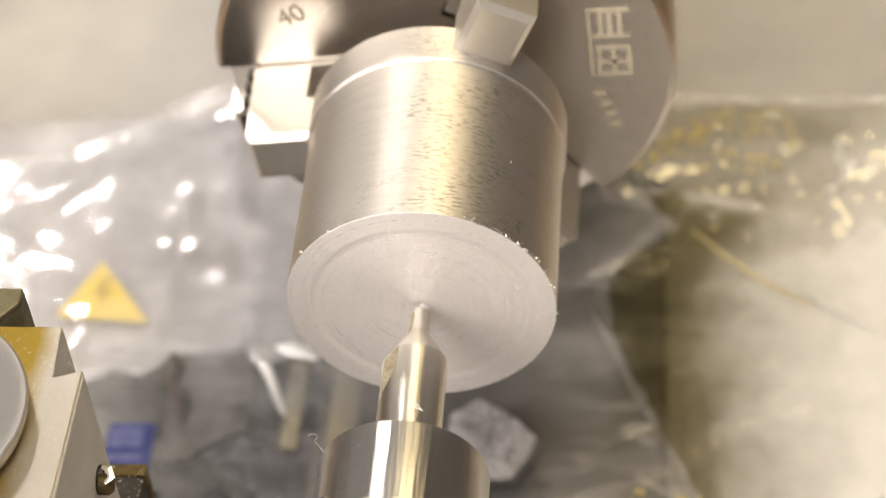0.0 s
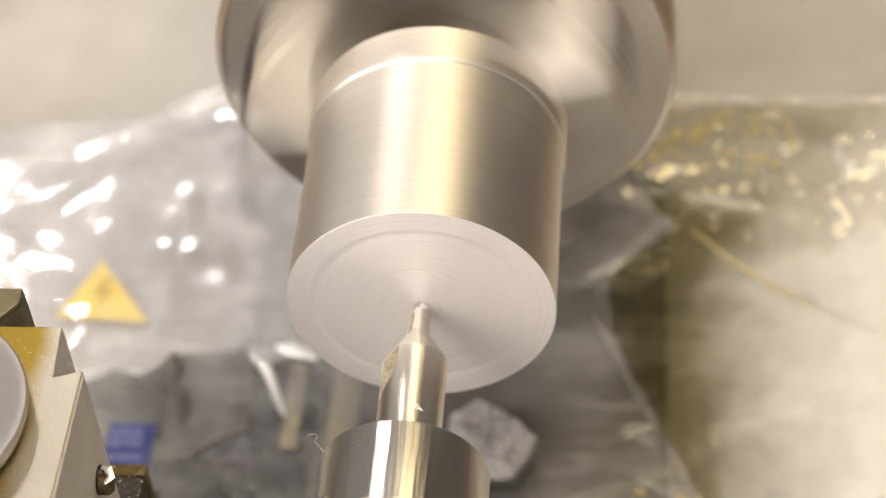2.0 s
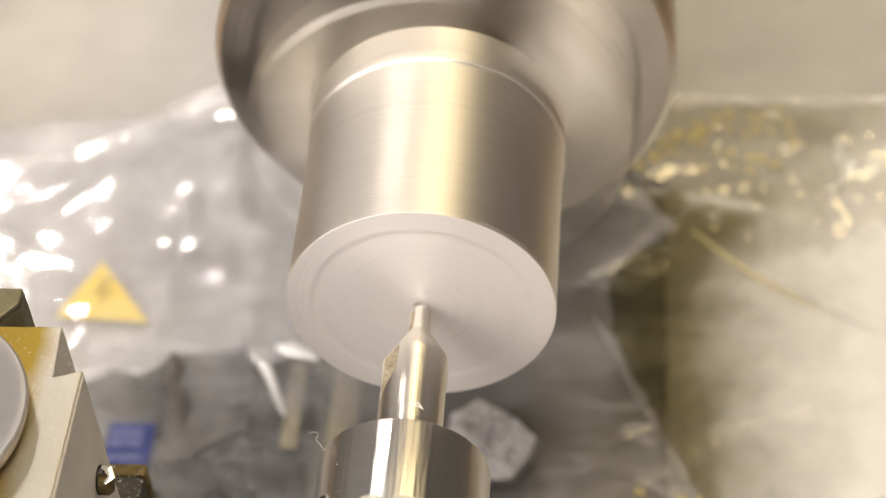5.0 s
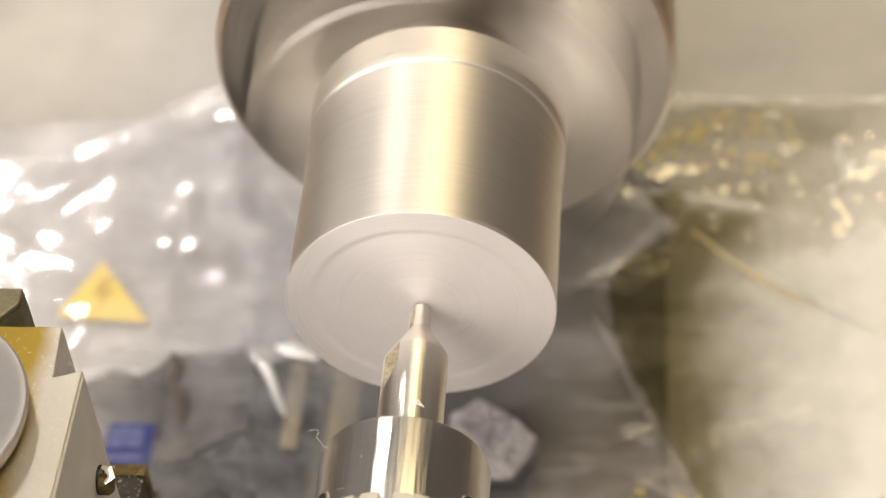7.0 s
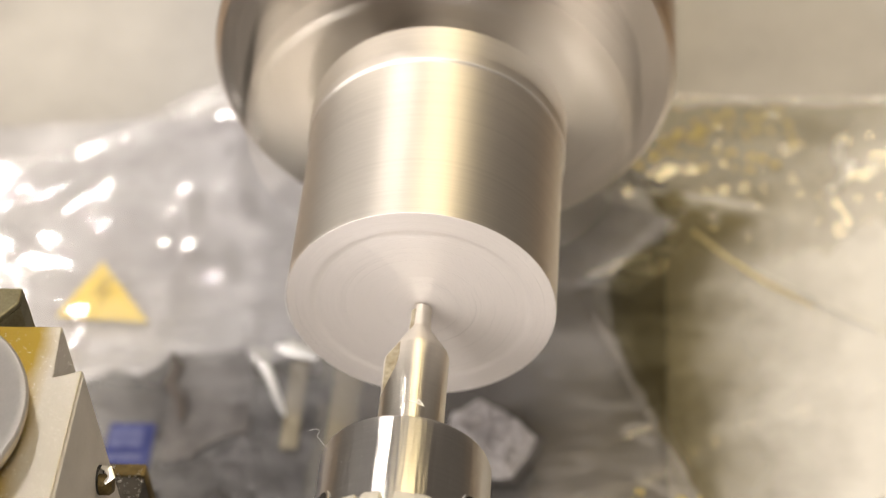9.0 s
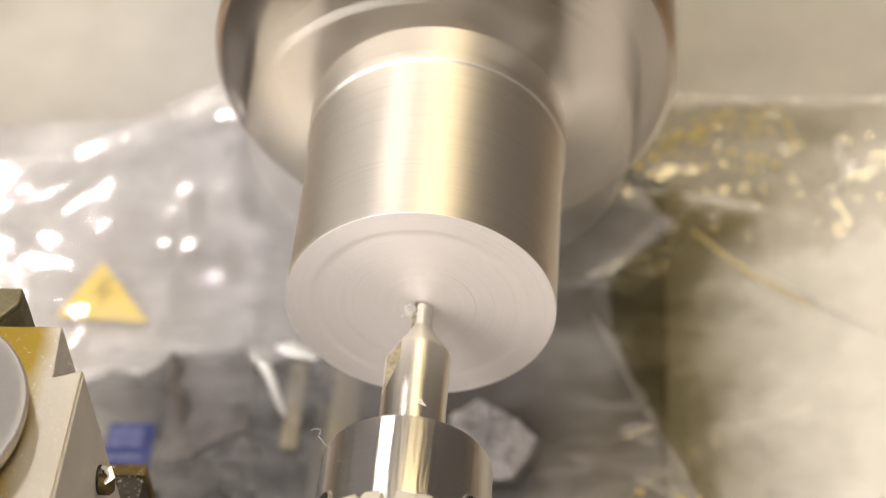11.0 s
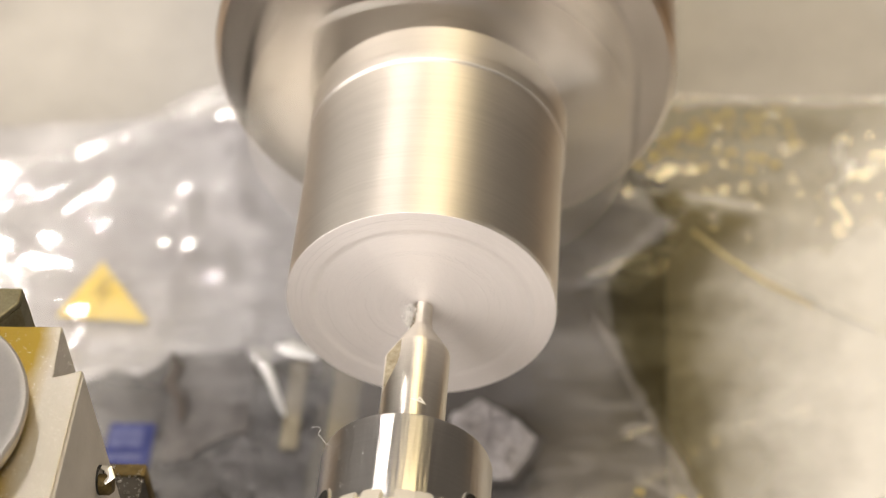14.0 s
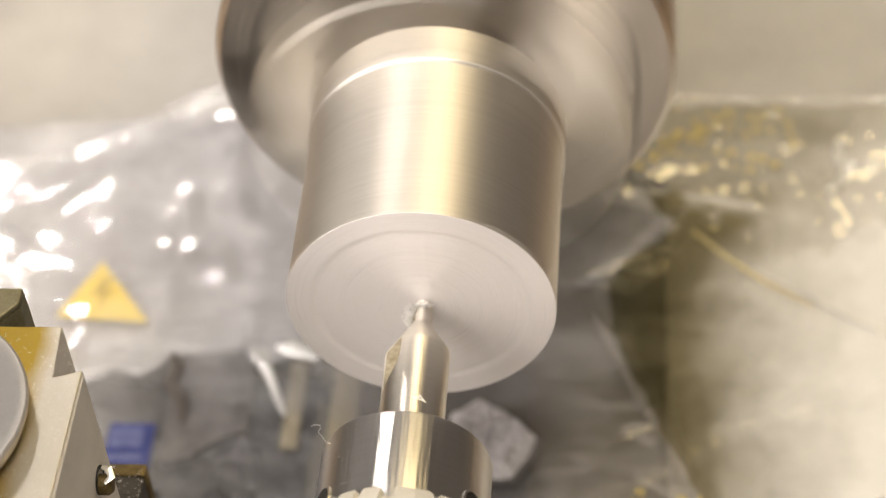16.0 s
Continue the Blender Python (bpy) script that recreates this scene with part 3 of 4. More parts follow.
def make_thread():
    pts = [(-0.0112, -0.0345, 0.0056), (-0.0120, -0.0345, 0.0061), (-0.0126, -0.0345, 0.0073), (-0.0131, -0.0345, 0.0080), (-0.0130, -0.0345, 0.0086),
           (-0.0128, -0.0344, 0.0090), (-0.0129, -0.0344, 0.0095), (-0.0133, -0.0345, 0.0098), (-0.0139, -0.0345, 0.0096), (-0.0142, -0.0346, 0.0093)]
    ob = part("swarf_thread", tube(pts, 0.00005, 5), M_CHIP)
    ob.location = (0, 0, AX)
    return tagged(ob, "thin curled aluminium thread stuck on the drill chuck", "swarf")


def chip_clump(centre, size, count, seed, squash=(1, 1, 1)):
    """Many small curled chips heaped together."""
    rnd = random.Random(seed)
    bm = bmesh.new()
    for _ in range(count):
        o = Vector(centre) + Vector([rnd.gauss(0, 0.5) * size * q for q in squash])
        l, w = rnd.uniform(0.00018, 0.0004), rnd.uniform(0.00007, 0.00013)
        m = Matrix.Translation(o) @ Euler([rnd.uniform(0, 6.28) for _ in range(3)]).to_matrix().to_4x4()
        prev = None
        for i in range(5):
            a = i * 0.75
            c = Vector((math.cos(a) * l * 0.55, 0, math.sin(a) * l * 0.55))
            pair = [bm.verts.new(m @ (c + Vector((0, q, 0)))) for q in (-w, w)]
            pair += [bm.verts.new(m @ (c * 0.8 + Vector((0, q, 0)))) for q in (-w, w)]
            if prev:
                bm.faces.new((prev[0], prev[1], pair[1], pair[0]))
                bm.faces.new((prev[2], pair[2], pair[3], prev[3]))
                bm.faces.new((prev[0], pair[0], pair[2], prev[2]))
                bm.faces.new((prev[1], prev[3], pair[3], pair[1]))
            prev = pair
    ob = part("swarf_chips", bm, M_CHIP, smooth=0)
    ob.location = (0, 0, AX)
    return tagged(ob, "small clump of bright curled aluminium chips at the drill tip", "swarf", "chips at the drill tip", "stuff")


drill = make_drill()
drill_chuck = make_drill_chuck()
thread = make_thread()
clump_a = chip_clump((-0.0016, -0.0019, 0.0010), 0.0009, 150, 1)
clump_b = chip_clump((-0.0017, -0.0036, 0.0009), 0.0008, 160, 2, (0.7, 1.5, 0.8))
clump_c = chip_clump((0.0002, -0.0010, 0.0017), 0.0008, 130, 3, (1.5, 0.35, 0.5))

# ---- the tool post ----


def make_tool_post():
    t = thing("tool_post", AXIS, "satin steel quick-change tool post with dovetails", "tool post")
    top = 0.020
    poly = [(-0.0448, -0.085), (-0.0446, -0.0302), (-0.0488, -0.0320), (-0.0491, -0.0221), (-0.0923, -0.0221), (-0.0926, -0.0320), (-0.0968, -0.0302), (-0.0968, -0.085)]
    part("body", prism(poly, -0.022, top - 0.0006), M_POSTSIDE, t, smooth=0)
    part("top_plate", prism(poly, top - 0.0006, top, 0.00015), M_POST, t, "satin top with a golden reflection painted in", smooth=0)
    part("side_plate", block(-0.0447, -0.0444, -0.0845, -0.0308, -0.0215, top - 0.0007), M_POSTSIDE, t, "dull grey milled side")
    c = Vector((-0.0685, -0.0409))
    bm = spun([(0.0, 0.0170), (0.0006, 0.0178), (0.0026, 0.0186), (0.0032, 0.0186), (0.0035, 0.0183), (0.0035, 0.0172), (0.0033, 0.0168), (0.0033, 0.0)], 96)
    bmesh.ops.transform(bm, matrix=Matrix.Translation((c.x, c.y, top)) @ Matrix.Rotation(radians(90), 4, "X"), verts=bm.verts)
    part("clamp_hub", bm, M_HUB, t, "round grey clamp hub")
    for y, z in ((-0.0305, 0.0015), (-0.052, 0.0015)):
        bm = spun([(0, 0.0016), (0.0016, 0.0016), (0.0022, 0.0011), (0.0022, 0.0)], 24)
        bmesh.ops.transform(bm, matrix=Matrix.Translation((-0.0445, y - 0.006, z)) @ Matrix.Rotation(radians(-90), 4, "Z"), verts=bm.verts)
        screw = part("set_screw", bm, M_BRASS, t, "small brass-coloured screw")
        # a black ring paints the shade in the screw's hole
        bm = spun([(0, 0.0022), (0.0003, 0.0022), (0.0003, 0.0017)], 24, False)
        bmesh.ops.transform(bm, matrix=Matrix.Translation((-0.0445, y - 0.0056, z + 0.0006)) @ Matrix.Rotation(radians(-90), 4, "Z"), verts=bm.verts)
        part("screw_hole", bm, M_HOLE, screw, "black ring for the shade in a ragged screw hole")
        bm = tube([(-0.0440, y - 0.0045, z + 0.0022), (-0.0428, y - 0.0050, z + 0.0026), (-0.0422, y - 0.0062, z + 0.0021), (-0.0432, y - 0.0070, z + 0.0016)], 0.0006, 6, flat=0.25)
        part("chip", bm, M_CHIP, screw, "bright chip caught on the screw")


    rnd = random.Random(31)
    bm = bmesh.new()
    for _ in range(900):
        o = Vector((rnd.uniform(-0.060, -0.0452), rnd.uniform(-0.062, -0.023), top))
        s = rnd.uniform(0.00005, 0.00019)
        vs = [bm.verts.new(o + Vector([rnd.uniform(-s, s) for _ in range(3)])) for _ in range(4)]
        for i, j, k in ((0, 1, 2), (0, 1, 3), (0, 2, 3), (1, 2, 3)):
            bm.faces.new((vs[i], vs[j], vs[k]))
    tagged(part("dust", bm, M_CHIP, t, "fine bright metal dust", smooth=0), kind="stuff")


def make_tool_holder():
    t = thing("tool_holder", AXIS, "steel tool holder hooked on the far dovetail of the post", "tool holder")
    part("body", prism([(-0.084, -0.0214), (-0.0590, -0.0214), (-0.0563, -0.0180), (-0.0563, -0.0150), (-0.084, -0.0150)], -0.012, 0.0195), M_DULLSTEEL, t, smooth=0)
    part("top_plate", prism([(-0.084, -0.0214), (-0.0590, -0.0214), (-0.0563, -0.0180), (-0.0563, -0.0150), (-0.084, -0.0150)], 0.0195, 0.0205, 0.0003), M_DULLSTEEL, t, smooth=0)


def make_slide():
    t = thing("compound_slide", AXIS, "dark steel slide under the tool post, sprinkled with chips", "slide")
    part("top_slide", block(-0.090, -0.0452, -0.095, -0.0150, -0.045, -0.0222, 0.0006), M_DARKSTEEL, t)
    part("base", block(-0.095, -0.0460, -0.10, -0.020, -0.0895, -0.0452, 0.001), M_DARKSTEEL, t)
    part("brass_strip", block(-0.0540, -0.0450, -0.0172, -0.0148, -0.031, -0.0219, 0.0003), M_BRASS, t, "brass-coloured gib strip")
    rnd = random.Random(12)
    bm = bmesh.new()
    for _ in range(160):
        o = Vector((rnd.uniform(-0.053, -0.0453), rnd.uniform(-0.030, -0.0155), -0.0220))
        s = rnd.uniform(0.0001, 0.0004)
        vs = [bm.verts.new(o + Vector([rnd.uniform(-s, s) for _ in range(3)])) for _ in range(4)]
        for i, j, k in ((0, 1, 2), (0, 1, 3), (0, 2, 3), (1, 2, 3)):
            bm.faces.new((vs[i], vs[j], vs[k]))
    tagged(part("chips", bm, M_CHIP, t, "scattered bright chips", smooth=0), kind="stuff")


make_tool_post()
make_tool_holder()
make_slide()

# ---- bags and clutter on the bed ----


def ridge(v):
    return 1 - abs(noise.noise(v)) * 2


def calm_left(x, y):
    """How strongly the left bag is crumpled: flatter patches, and less towards the tailstock."""
    a = 1.0
    for cx, cy, r, k in ((-0.0965, 0.0970, 0.0080, 0.97), (-0.0815, 0.1185, 0.006, 0.7), (-0.0600, 0.1149, 0.006, 0.7), (-0.084, 0.078, 0.013, 0.97), (-0.064, 0.066, 0.018, 0.85), (-0.075, 0.055, 0.016, 0.85)):
        a *= 1 - k * math.exp(-((x - cx) ** 2 + (y - cy) ** 2) / r ** 2)
    return a * (0.30 + 0.34 * math.exp(-((x + 0.088) ** 2 + (y - 0.096) ** 2) / 0.018 ** 2) + 0.20 * math.exp(-((x - 0.028) ** 2 + (y - 0.092) ** 2) / 0.013 ** 2))


def calm_right(x, y):
    """The right bag lies smoother on the tray than at the headstock."""
    flat = 1 - 0.9 * math.exp(-((x - 0.0815) ** 2 + (y - 0.0915) ** 2) / 0.010 ** 2)
    return flat * (0.16 + 0.85 * max(0.0, min(1.0, (y - 0.080 + 0.25 * (x - 0.06)) / 0.02)))


def border(y):
    """Where the two bags meet: a slanting fold that runs out over the bed towards the tailstock."""
    if y > 0.077:
        return 0.0225 + 0.0190 * math.exp(-((y - 0.0975) / (0.0095 if y < 0.0975 else 0.0050)) ** 2)
    return 0.0225 + 0.0235 * max(0.0, min(1.0, (0.0770 - y) / 0.055)) ** 0.9


PUCKERS_LEFT = ((-0.0985, 0.0965), (-0.0935, 0.0925), (-0.0905, 0.0985), (-0.0865, 0.1045), (-0.0800, 0.1110), (-0.0760, 0.1085), (-0.0590, 0.1065),
                (-0.0735, 0.1155), (-0.0685, 0.0985), (-0.0475, 0.0885), (-0.0960, 0.0850), (-0.0990, 0.0820))
PUCKERS_RIGHT = ((0.0602, 0.1126), (0.0565, 0.1079), (0.0547, 0.1065), (0.0724, 0.1178), (0.0730, 0.1053), (0.0743, 0.1230), (0.0833, 0.1285), (0.0643, 0.1200),
                 (0.0563, 0.0941), (0.0491, 0.0982), (0.0837, 0.1236), (0.0789, 0.1221), (0.0776, 0.1170), (0.0788, 0.1127), (0.0755, 0.1060),
                 (0.0585, 0.0822), (0.0705, 0.0735), (0.0680, 0.1270))


def bag_sheet(name, material, label, x0, x1, y_near, top, lift, amp, seed, calm, slant, folds, puckers, nx=230, ny=330, fan=0.0):
    """A crumpled sheet of film lying on the bed and climbing the headstock; top(x): height of its upper edge."""
    bm = bmesh.new()
    grid = []
    off = Vector((seed * 3.1, seed * 1.7, seed))
    for i in range(nx + 1):
        x = x0 + (x1 - x0) * i / nx
        row = []
        rise = max(0.0008, top(x) - lift)
        r = min(rise, 0.0075 + 0.006 * noise.noise(Vector((x * 55, seed, 3))))
        wall = (0.1420 if fan else 0.1362) - fan * 0.42 * max(0.0, min(0.05, -0.0600 - x)) + 0.0025 * noise.noise(Vector((x * 35, seed, 7)))
        arc = r * math.pi / 2
        length = (rise - r) + arc + (wall - r - y_near)
        for j in range(ny + 1):
            s = length * j / ny
            if s < rise - r:
                y, z, nrm = wall, lift + rise - s, Vector((0, -1, 0))
            elif s < rise - r + arc:
                a = (s - rise + r) / r
                y, z = wall - r + r * math.cos(a), lift + r - r * math.sin(a)
                nrm = Vector((0, -math.cos(a), math.sin(a)))
            else:
                y, z, nrm = wall - r - (s - rise + r - arc), lift, Vector((0, 0, 1))
            q = Vector((x, s, 0))
            w = Vector((noise.noise(q * 30 + off), noise.noise(q * 30 - off), 0)) * 0.012
            h = ridge((q + w) * 22 + off) ** 3 * 0.8 + ridge((q + w) * 55 - off) ** 3 * 0.40 + ridge((q + w) * 130 + off) ** 4 * 0.16 + noise.noise(q * 260 + off) * 0.03
            # long soft folds across the sheet, and its slant towards the back
            u, v = 0.55 * x + 0.83 * y, 0.83 * x - 0.55 * y
            long = folds * ridge(Vector((u * 34 + 0.6 * noise.noise(q * 25), v * 7, seed))) ** 2 * 0.45
            patch = 0.30 + 1.9 * max(0.0, noise.noise(q * 19 + off * 2) + 0.08)
            p = Vector((x, y, z)) + nrm * amp * (h * patch + long) * calm(x, y)
            p.z += slant * max(0.0, y - 0.03) * max(0.0, min(1.0, (x + 0.085) / 0.014))
            p += Vector((0, noise.noise(Vector((x * 40, seed, 0))) * 0.004, 0)) * (1 if j == ny else 0)
            p.x += (i / nx) ** 3 * fan * (0.013 * max(0.0, min(1.0, (y - 0.064) / 0.022)) + 0.002 * noise.noise(Vector((y * 45, seed, 5))))
            shift = border(y) - 0.0225
            p.x += (i / nx) ** 6 * (shift if y < 0.077 else 0.3 * shift) if fan else (1 - i / nx) ** 6 * shift
            for cx, cy, w, k in puckers:
                d2 = ((p.x - cx - 0.9 * w) ** 2 + (p.y - cy - 0.35 * w) ** 2) / (w * w)
                if d2 < 12:
                    p.z += k * w * math.exp(-d2 / 2)
            p.y = min(p.y, 0.1235) if -0.052 < x < 0.036 else p.y
            row.append(bm.verts.new(p))
        grid.append(row)
    for i in range(nx):
        for j in range(ny):
            bm.faces.new((grid[i][j], grid[i][j + 1], grid[i + 1][j + 1], grid[i + 1][j]))
    ob = part(name, bm, material, smooth=180)
    ob.location = (0, 0, AX)
    return tagged(ob, label, "plastic bag")


def scatter(count, x0, x1, y0, y1, seed):
    rnd = random.Random(seed)
    return [(rnd.uniform(x0, x1), rnd.uniform(y0, y1)) for _ in range(count)]


def pucker_rows(places, steep, seed):
    """Small raised puckers of film: place, width and steepness."""
    rnd = random.Random(seed)
    return [(x, y, rnd.uniform(0.0008, 0.0014), steep * rnd.uniform(0.85, 1.25)) for x, y in places]


def make_label():
    t = thing("warning_label", Matrix.Translation((-0.0816, 0.0791, AX - 0.0868)), "yellow triangular electric warning label under clear film", "label")
    part("triangle", prism([(-0.0094, -0.0050), (0.0110, -0.0066), (-0.0022, 0.0110)], -0.0003, 0.0, 0.0), M_YELLOW, t, smooth=0)
    bolt = [(-0.0010, 0.0062), (-0.0030, 0.0006), (-0.0006, 0.0012), (-0.0012, -0.0036), (0.0024, 0.0030), (0.0002, 0.0024), (0.0012, 0.0058)]
    part("bolt_sign", prism(bolt, 0.0, 0.00012), M_BLACKINK, t, "dull lightning bolt sign", smooth=0)


def make_carton():
    t = thing("printed_carton", Matrix.Translation((-0.0690, 0.0386, AX - 0.0885)), "small carton with faded blue print under film", "carton")
    part("box", block(-0.0045, 0.0052, -0.0055, 0.0055, -0.0012, 0.0030, 0.0004), M_BLUE, t)
    part("print_bar", block(-0.0038, 0.0030, -0.0012, 0.0036, 0.0030, 0.0032), M_PRINT, t, "pale worn print bar", smooth=0)
    part("print_bar", block(-0.0038, 0.0034, -0.0045, -0.0026, 0.0030, 0.0032), M_PRINT, t, "pale worn print bar", smooth=0)


def make_parts_box():
    t = thing("plastic_case", Matrix.Translation((-0.0530, 0.0455, AX - 0.0900)), "dark grey plastic case lying under film on the bed", "case")
    part("shell", prism([(-0.0085, -0.0120), (-0.0020, -0.0105), (0.0030, -0.0050), (0.0085, -0.0040), (0.0080, 0.0105), (0.0050, 0.0185), (-0.0060, 0.0165), (-0.0098, 0.0120)], 0.0, 0.0050, 0.0006), M_DARKPL, t)
    part("tape", tube([(-0.0100, 0.016, 0.0058), (-0.0085, 0.012, 0.0060), (-0.0095, 0.008, 0.0060), (-0.0062, 0.003, 0.0060), (-0.0055, -0.002, 0.006)], 0.0013, 6, flat=0.2), M_BROWN, t, "brown tape strip")


def make_foil():
    bm = bmesh.new()
    rnd = random.Random(5)
    outline = [(-0.0085, 0.0045), (-0.0030, 0.0085), (0.0030, 0.0050), (0.0088, -0.0005), (0.0080, -0.0040), (0.0040, -0.0105), (-0.0005, -0.0110), (-0.0040, -0.0060), (-0.0090, -0.0010)]
    n = 14
    rings = []
    for k in range(n + 1):
        f = k / n
        ring = []
        for i in range(len(outline) * 6):
            a, b = Vector(outline[i // 6]), Vector(outline[(i // 6 + 1) % len(outline)])
            q = a.lerp(b, (i % 6) / 6) * (1 - f * 0.97)
            h = 0.0020 * min(1, f * 4) + 0.0022 * abs(noise.noise(Vector((q.x * 700, q.y * 700, 2)))) + 0.0009 * noise.noise(Vector((q.x * 2200, q.y * 2200, 5)))
            ring.append(bm.verts.new((q.x + rnd.uniform(-1, 1) * 0.00015, q.y + rnd.uniform(-1, 1) * 0.00015, max(0, h if k else 0))))
        rings.append(ring)
    for a, b in zip(rings, rings[1:]):
        for i in range(len(a)):
            j = (i + 1) % len(a)
            bm.faces.new((a[i], a[j], b[j], b[i]))
    bm.faces.new(rings[-1])
    ob = part("foil_scrap", bm, M_FOIL, smooth=0)
    ob.location = (0.0055, 0.0368, AX - 0.0790)
    tagged(ob, "crumpled pinkish grey foil scrap on the film", "scrap")
    # a slightly larger dark patch gives the foil its dark rim
    bm = prism([(x * 1.1 + 0.0006, y * 1.07 + 0.0002) for x, y in outline], -0.0004, 0.0004)
    tagged(part("dark_patch", bm, M_DARKPL, smooth=0), "dark ragged patch under the foil", "scrap").location = (0.0055, 0.0368, AX - 0.0795)


def seam(bag, name, pts, radius, material, label, flat=0.35):
    part(name, tube(pts, radius, 8, flat=flat), material, bag, label)


def make_silver_sheet():
    """An opaque silvery bag lying flat under the clear one, with an uneven outline."""
    outline = [(-0.165, 0.058), (-0.090, 0.0600), (-0.083, 0.0570), (-0.0760, 0.0615), (-0.0705, 0.0595), (-0.0641, 0.0650), (-0.050, 0.0650), (-0.0460, 0.0618), (-0.038, 0.0640), (-0.0326, 0.0604),
               (-0.023, 0.0590), (-0.002, 0.078), (0.006, 0.092), (0.010, 0.1050), (0.012, 0.1225), (-0.050, 0.1235), (-0.058, 0.1385), (-0.165, 0.1330)]
    bm = prism(outline, -0.0003, 0.0)
    bmesh.ops.triangulate(bm, faces=bm.faces[:])
    for _ in range(4):
        bmesh.ops.subdivide_edges(bm, edges=[e for e in bm.edges if e.calc_length() > 0.006], cuts=1)
        bmesh.ops.triangulate(bm, faces=[f for f in bm.faces if len(f.verts) > 3])
    for v in bm.verts:
        q = v.co * 60
        v.co.z += 0.0016 * ridge(Vector((q.x, q.y, 4))) ** 2 + 0.0008 * noise.noise(Vector((q.x * 3, q.y * 3, 1)))
    ob = part("silver_bag", bm, M_SILVER, smooth=60)
    ob.location = (0, 0, AX - 0.0893)
    tagged(ob, "dull silvery plastic bag spread flat under the clear one", "plastic bag")


def crumpled_sheet(name, x0, x1, y0, y1, z, amp, material, label, seed, cuts):
    """A bag lying in folds on the bed, under the clear film."""
    bm = bmesh.new()
    grid = []
    for i in range(cuts + 1):
        row = []
        for j in range(cuts + 1):
            x, y = x0 + (x1 - x0) * i / cuts, y0 + (y1 - y0) * j / cuts
            q = Vector((x * 70, y * 55, seed))
            rim = Vector((noise.noise(q * 1.3), noise.noise(q * 1.3 + Vector((5, 2, 1))), 0)) * 0.005
            h = ridge(q) ** 2 + 0.6 * ridge(q * 2.3 + rim * 200) ** 3 + 0.3 * noise.noise(q * 5)
            row.append(bm.verts.new(Vector((x, y, amp * h)) + rim))
        grid.append(row)
    for i in range(cuts):
        for j in range(cuts):
            bm.faces.new((grid[i][j], grid[i + 1][j], grid[i + 1][j + 1], grid[i][j + 1]))
    bmesh.ops.solidify(bm, geom=bm.faces[:], thickness=0.0002)
    ob = part(name, bm, material, smooth=60)
    ob.location = (0, 0, AX + z)
    tagged(ob, label, "plastic bag")


make_silver_sheet()
crumpled_sheet("grey_bag", -0.165, -0.0640, -0.10, 0.062, -0.0940, 0.0014, M_GREYBAG, "dull violet-grey plastic bag under the clear one", 9, 60)
crumpled_sheet("dark_bag", -0.0640, -0.0220, -0.01, 0.058, -0.0885, 0.0022, M_DARKBAG, "dark mottled plastic bag crumpled under the clear one", 4, 90)


# added beige strips stand for the pale edges of the bed's ways
def make_strip(x0, x1, y0, y1, label):
    bm = block(x0, x1, y0, y1, 0.0, 0.0012, 0.0003)
    ob = part("way_edge_strip", bm, M_WAYEDGE)
    ob.location = (0, 0, AX - 0.0864)
    tagged(ob, label, "card")


def make_lump(x, y, sx, sy, seed, material, label, up=0.0, tall=1.0):
    """A crumpled scrap with an uneven outline."""
    rnd = random.Random(seed)
    bm = bmesh.new()
    n = 28
    wob = [1 + 0.45 * noise.noise(Vector((math.cos(6.283 * i / n) * 1.6, math.sin(6.283 * i / n) * 1.6, seed))) for i in range(n)]
    rings = []
    for k in range(7):
        f = 1 - k / 6.5
        rings.append([bm.verts.new((sx * f * wob[i] * math.cos(6.283 * i / n), sy * f * wob[i] * math.sin(6.283 * i / n),
                                    0.0 if k == 0 else tall * (0.0006 * (1 - f * f) + 0.0005 * rnd.random()))) for i in range(n)])
    for a, b in zip(rings, rings[1:]):
        for i in range(n):
            j = (i + 1) % n
            bm.faces.new((a[i], a[j], b[j], b[i]))
    bm.faces.new(rings[-1])
    ob = part("plastic_scrap", bm, material, smooth=50)
    ob.location = (x, y, AX - 0.0853 + up)
    tagged(ob, label, "scrap")


make_lump(0.0800, 0.0150, 0.0130, 0.0100, 6, M_SEAM, "crumpled bright corner of clear film on the tray", 0.0030, 4.0)
make_strip(-0.0378, -0.0342, 0.0380, 0.0610, "beige strip under film, added for a pale edge of the bed way")
make_strip(-0.0285, -0.0225, 0.0360, 0.0600, "beige strip under film, added for a pale edge of the bed way")
make_label()
make_carton()
make_parts_box()
make_foil()
left_bag = bag_sheet("plastic_bag", M_FILM, "crumpled clear plastic bag spread over the bed", -0.16, 0.026, -0.13,
          lambda x: -0.0852, -0.0865, 0.0040, 1, calm_left, 0.06, 1.0, pucker_rows(PUCKERS_LEFT, 0.16, 8), fan=1.0)
right_bag = bag_sheet("plastic_bag", M_FILMY, "crumpled yellowish clear plastic bag over tray and bed edge", 0.024, 0.16, -0.13,
          lambda x: -0.0832, -0.0840, 0.0042, 2, calm_right, 0.03, 0.45, pucker_rows(PUCKERS_RIGHT + tuple(scatter(26, 0.050, 0.098, 0.100, 0.132, 5)), 0.74, 9), 240, 400)


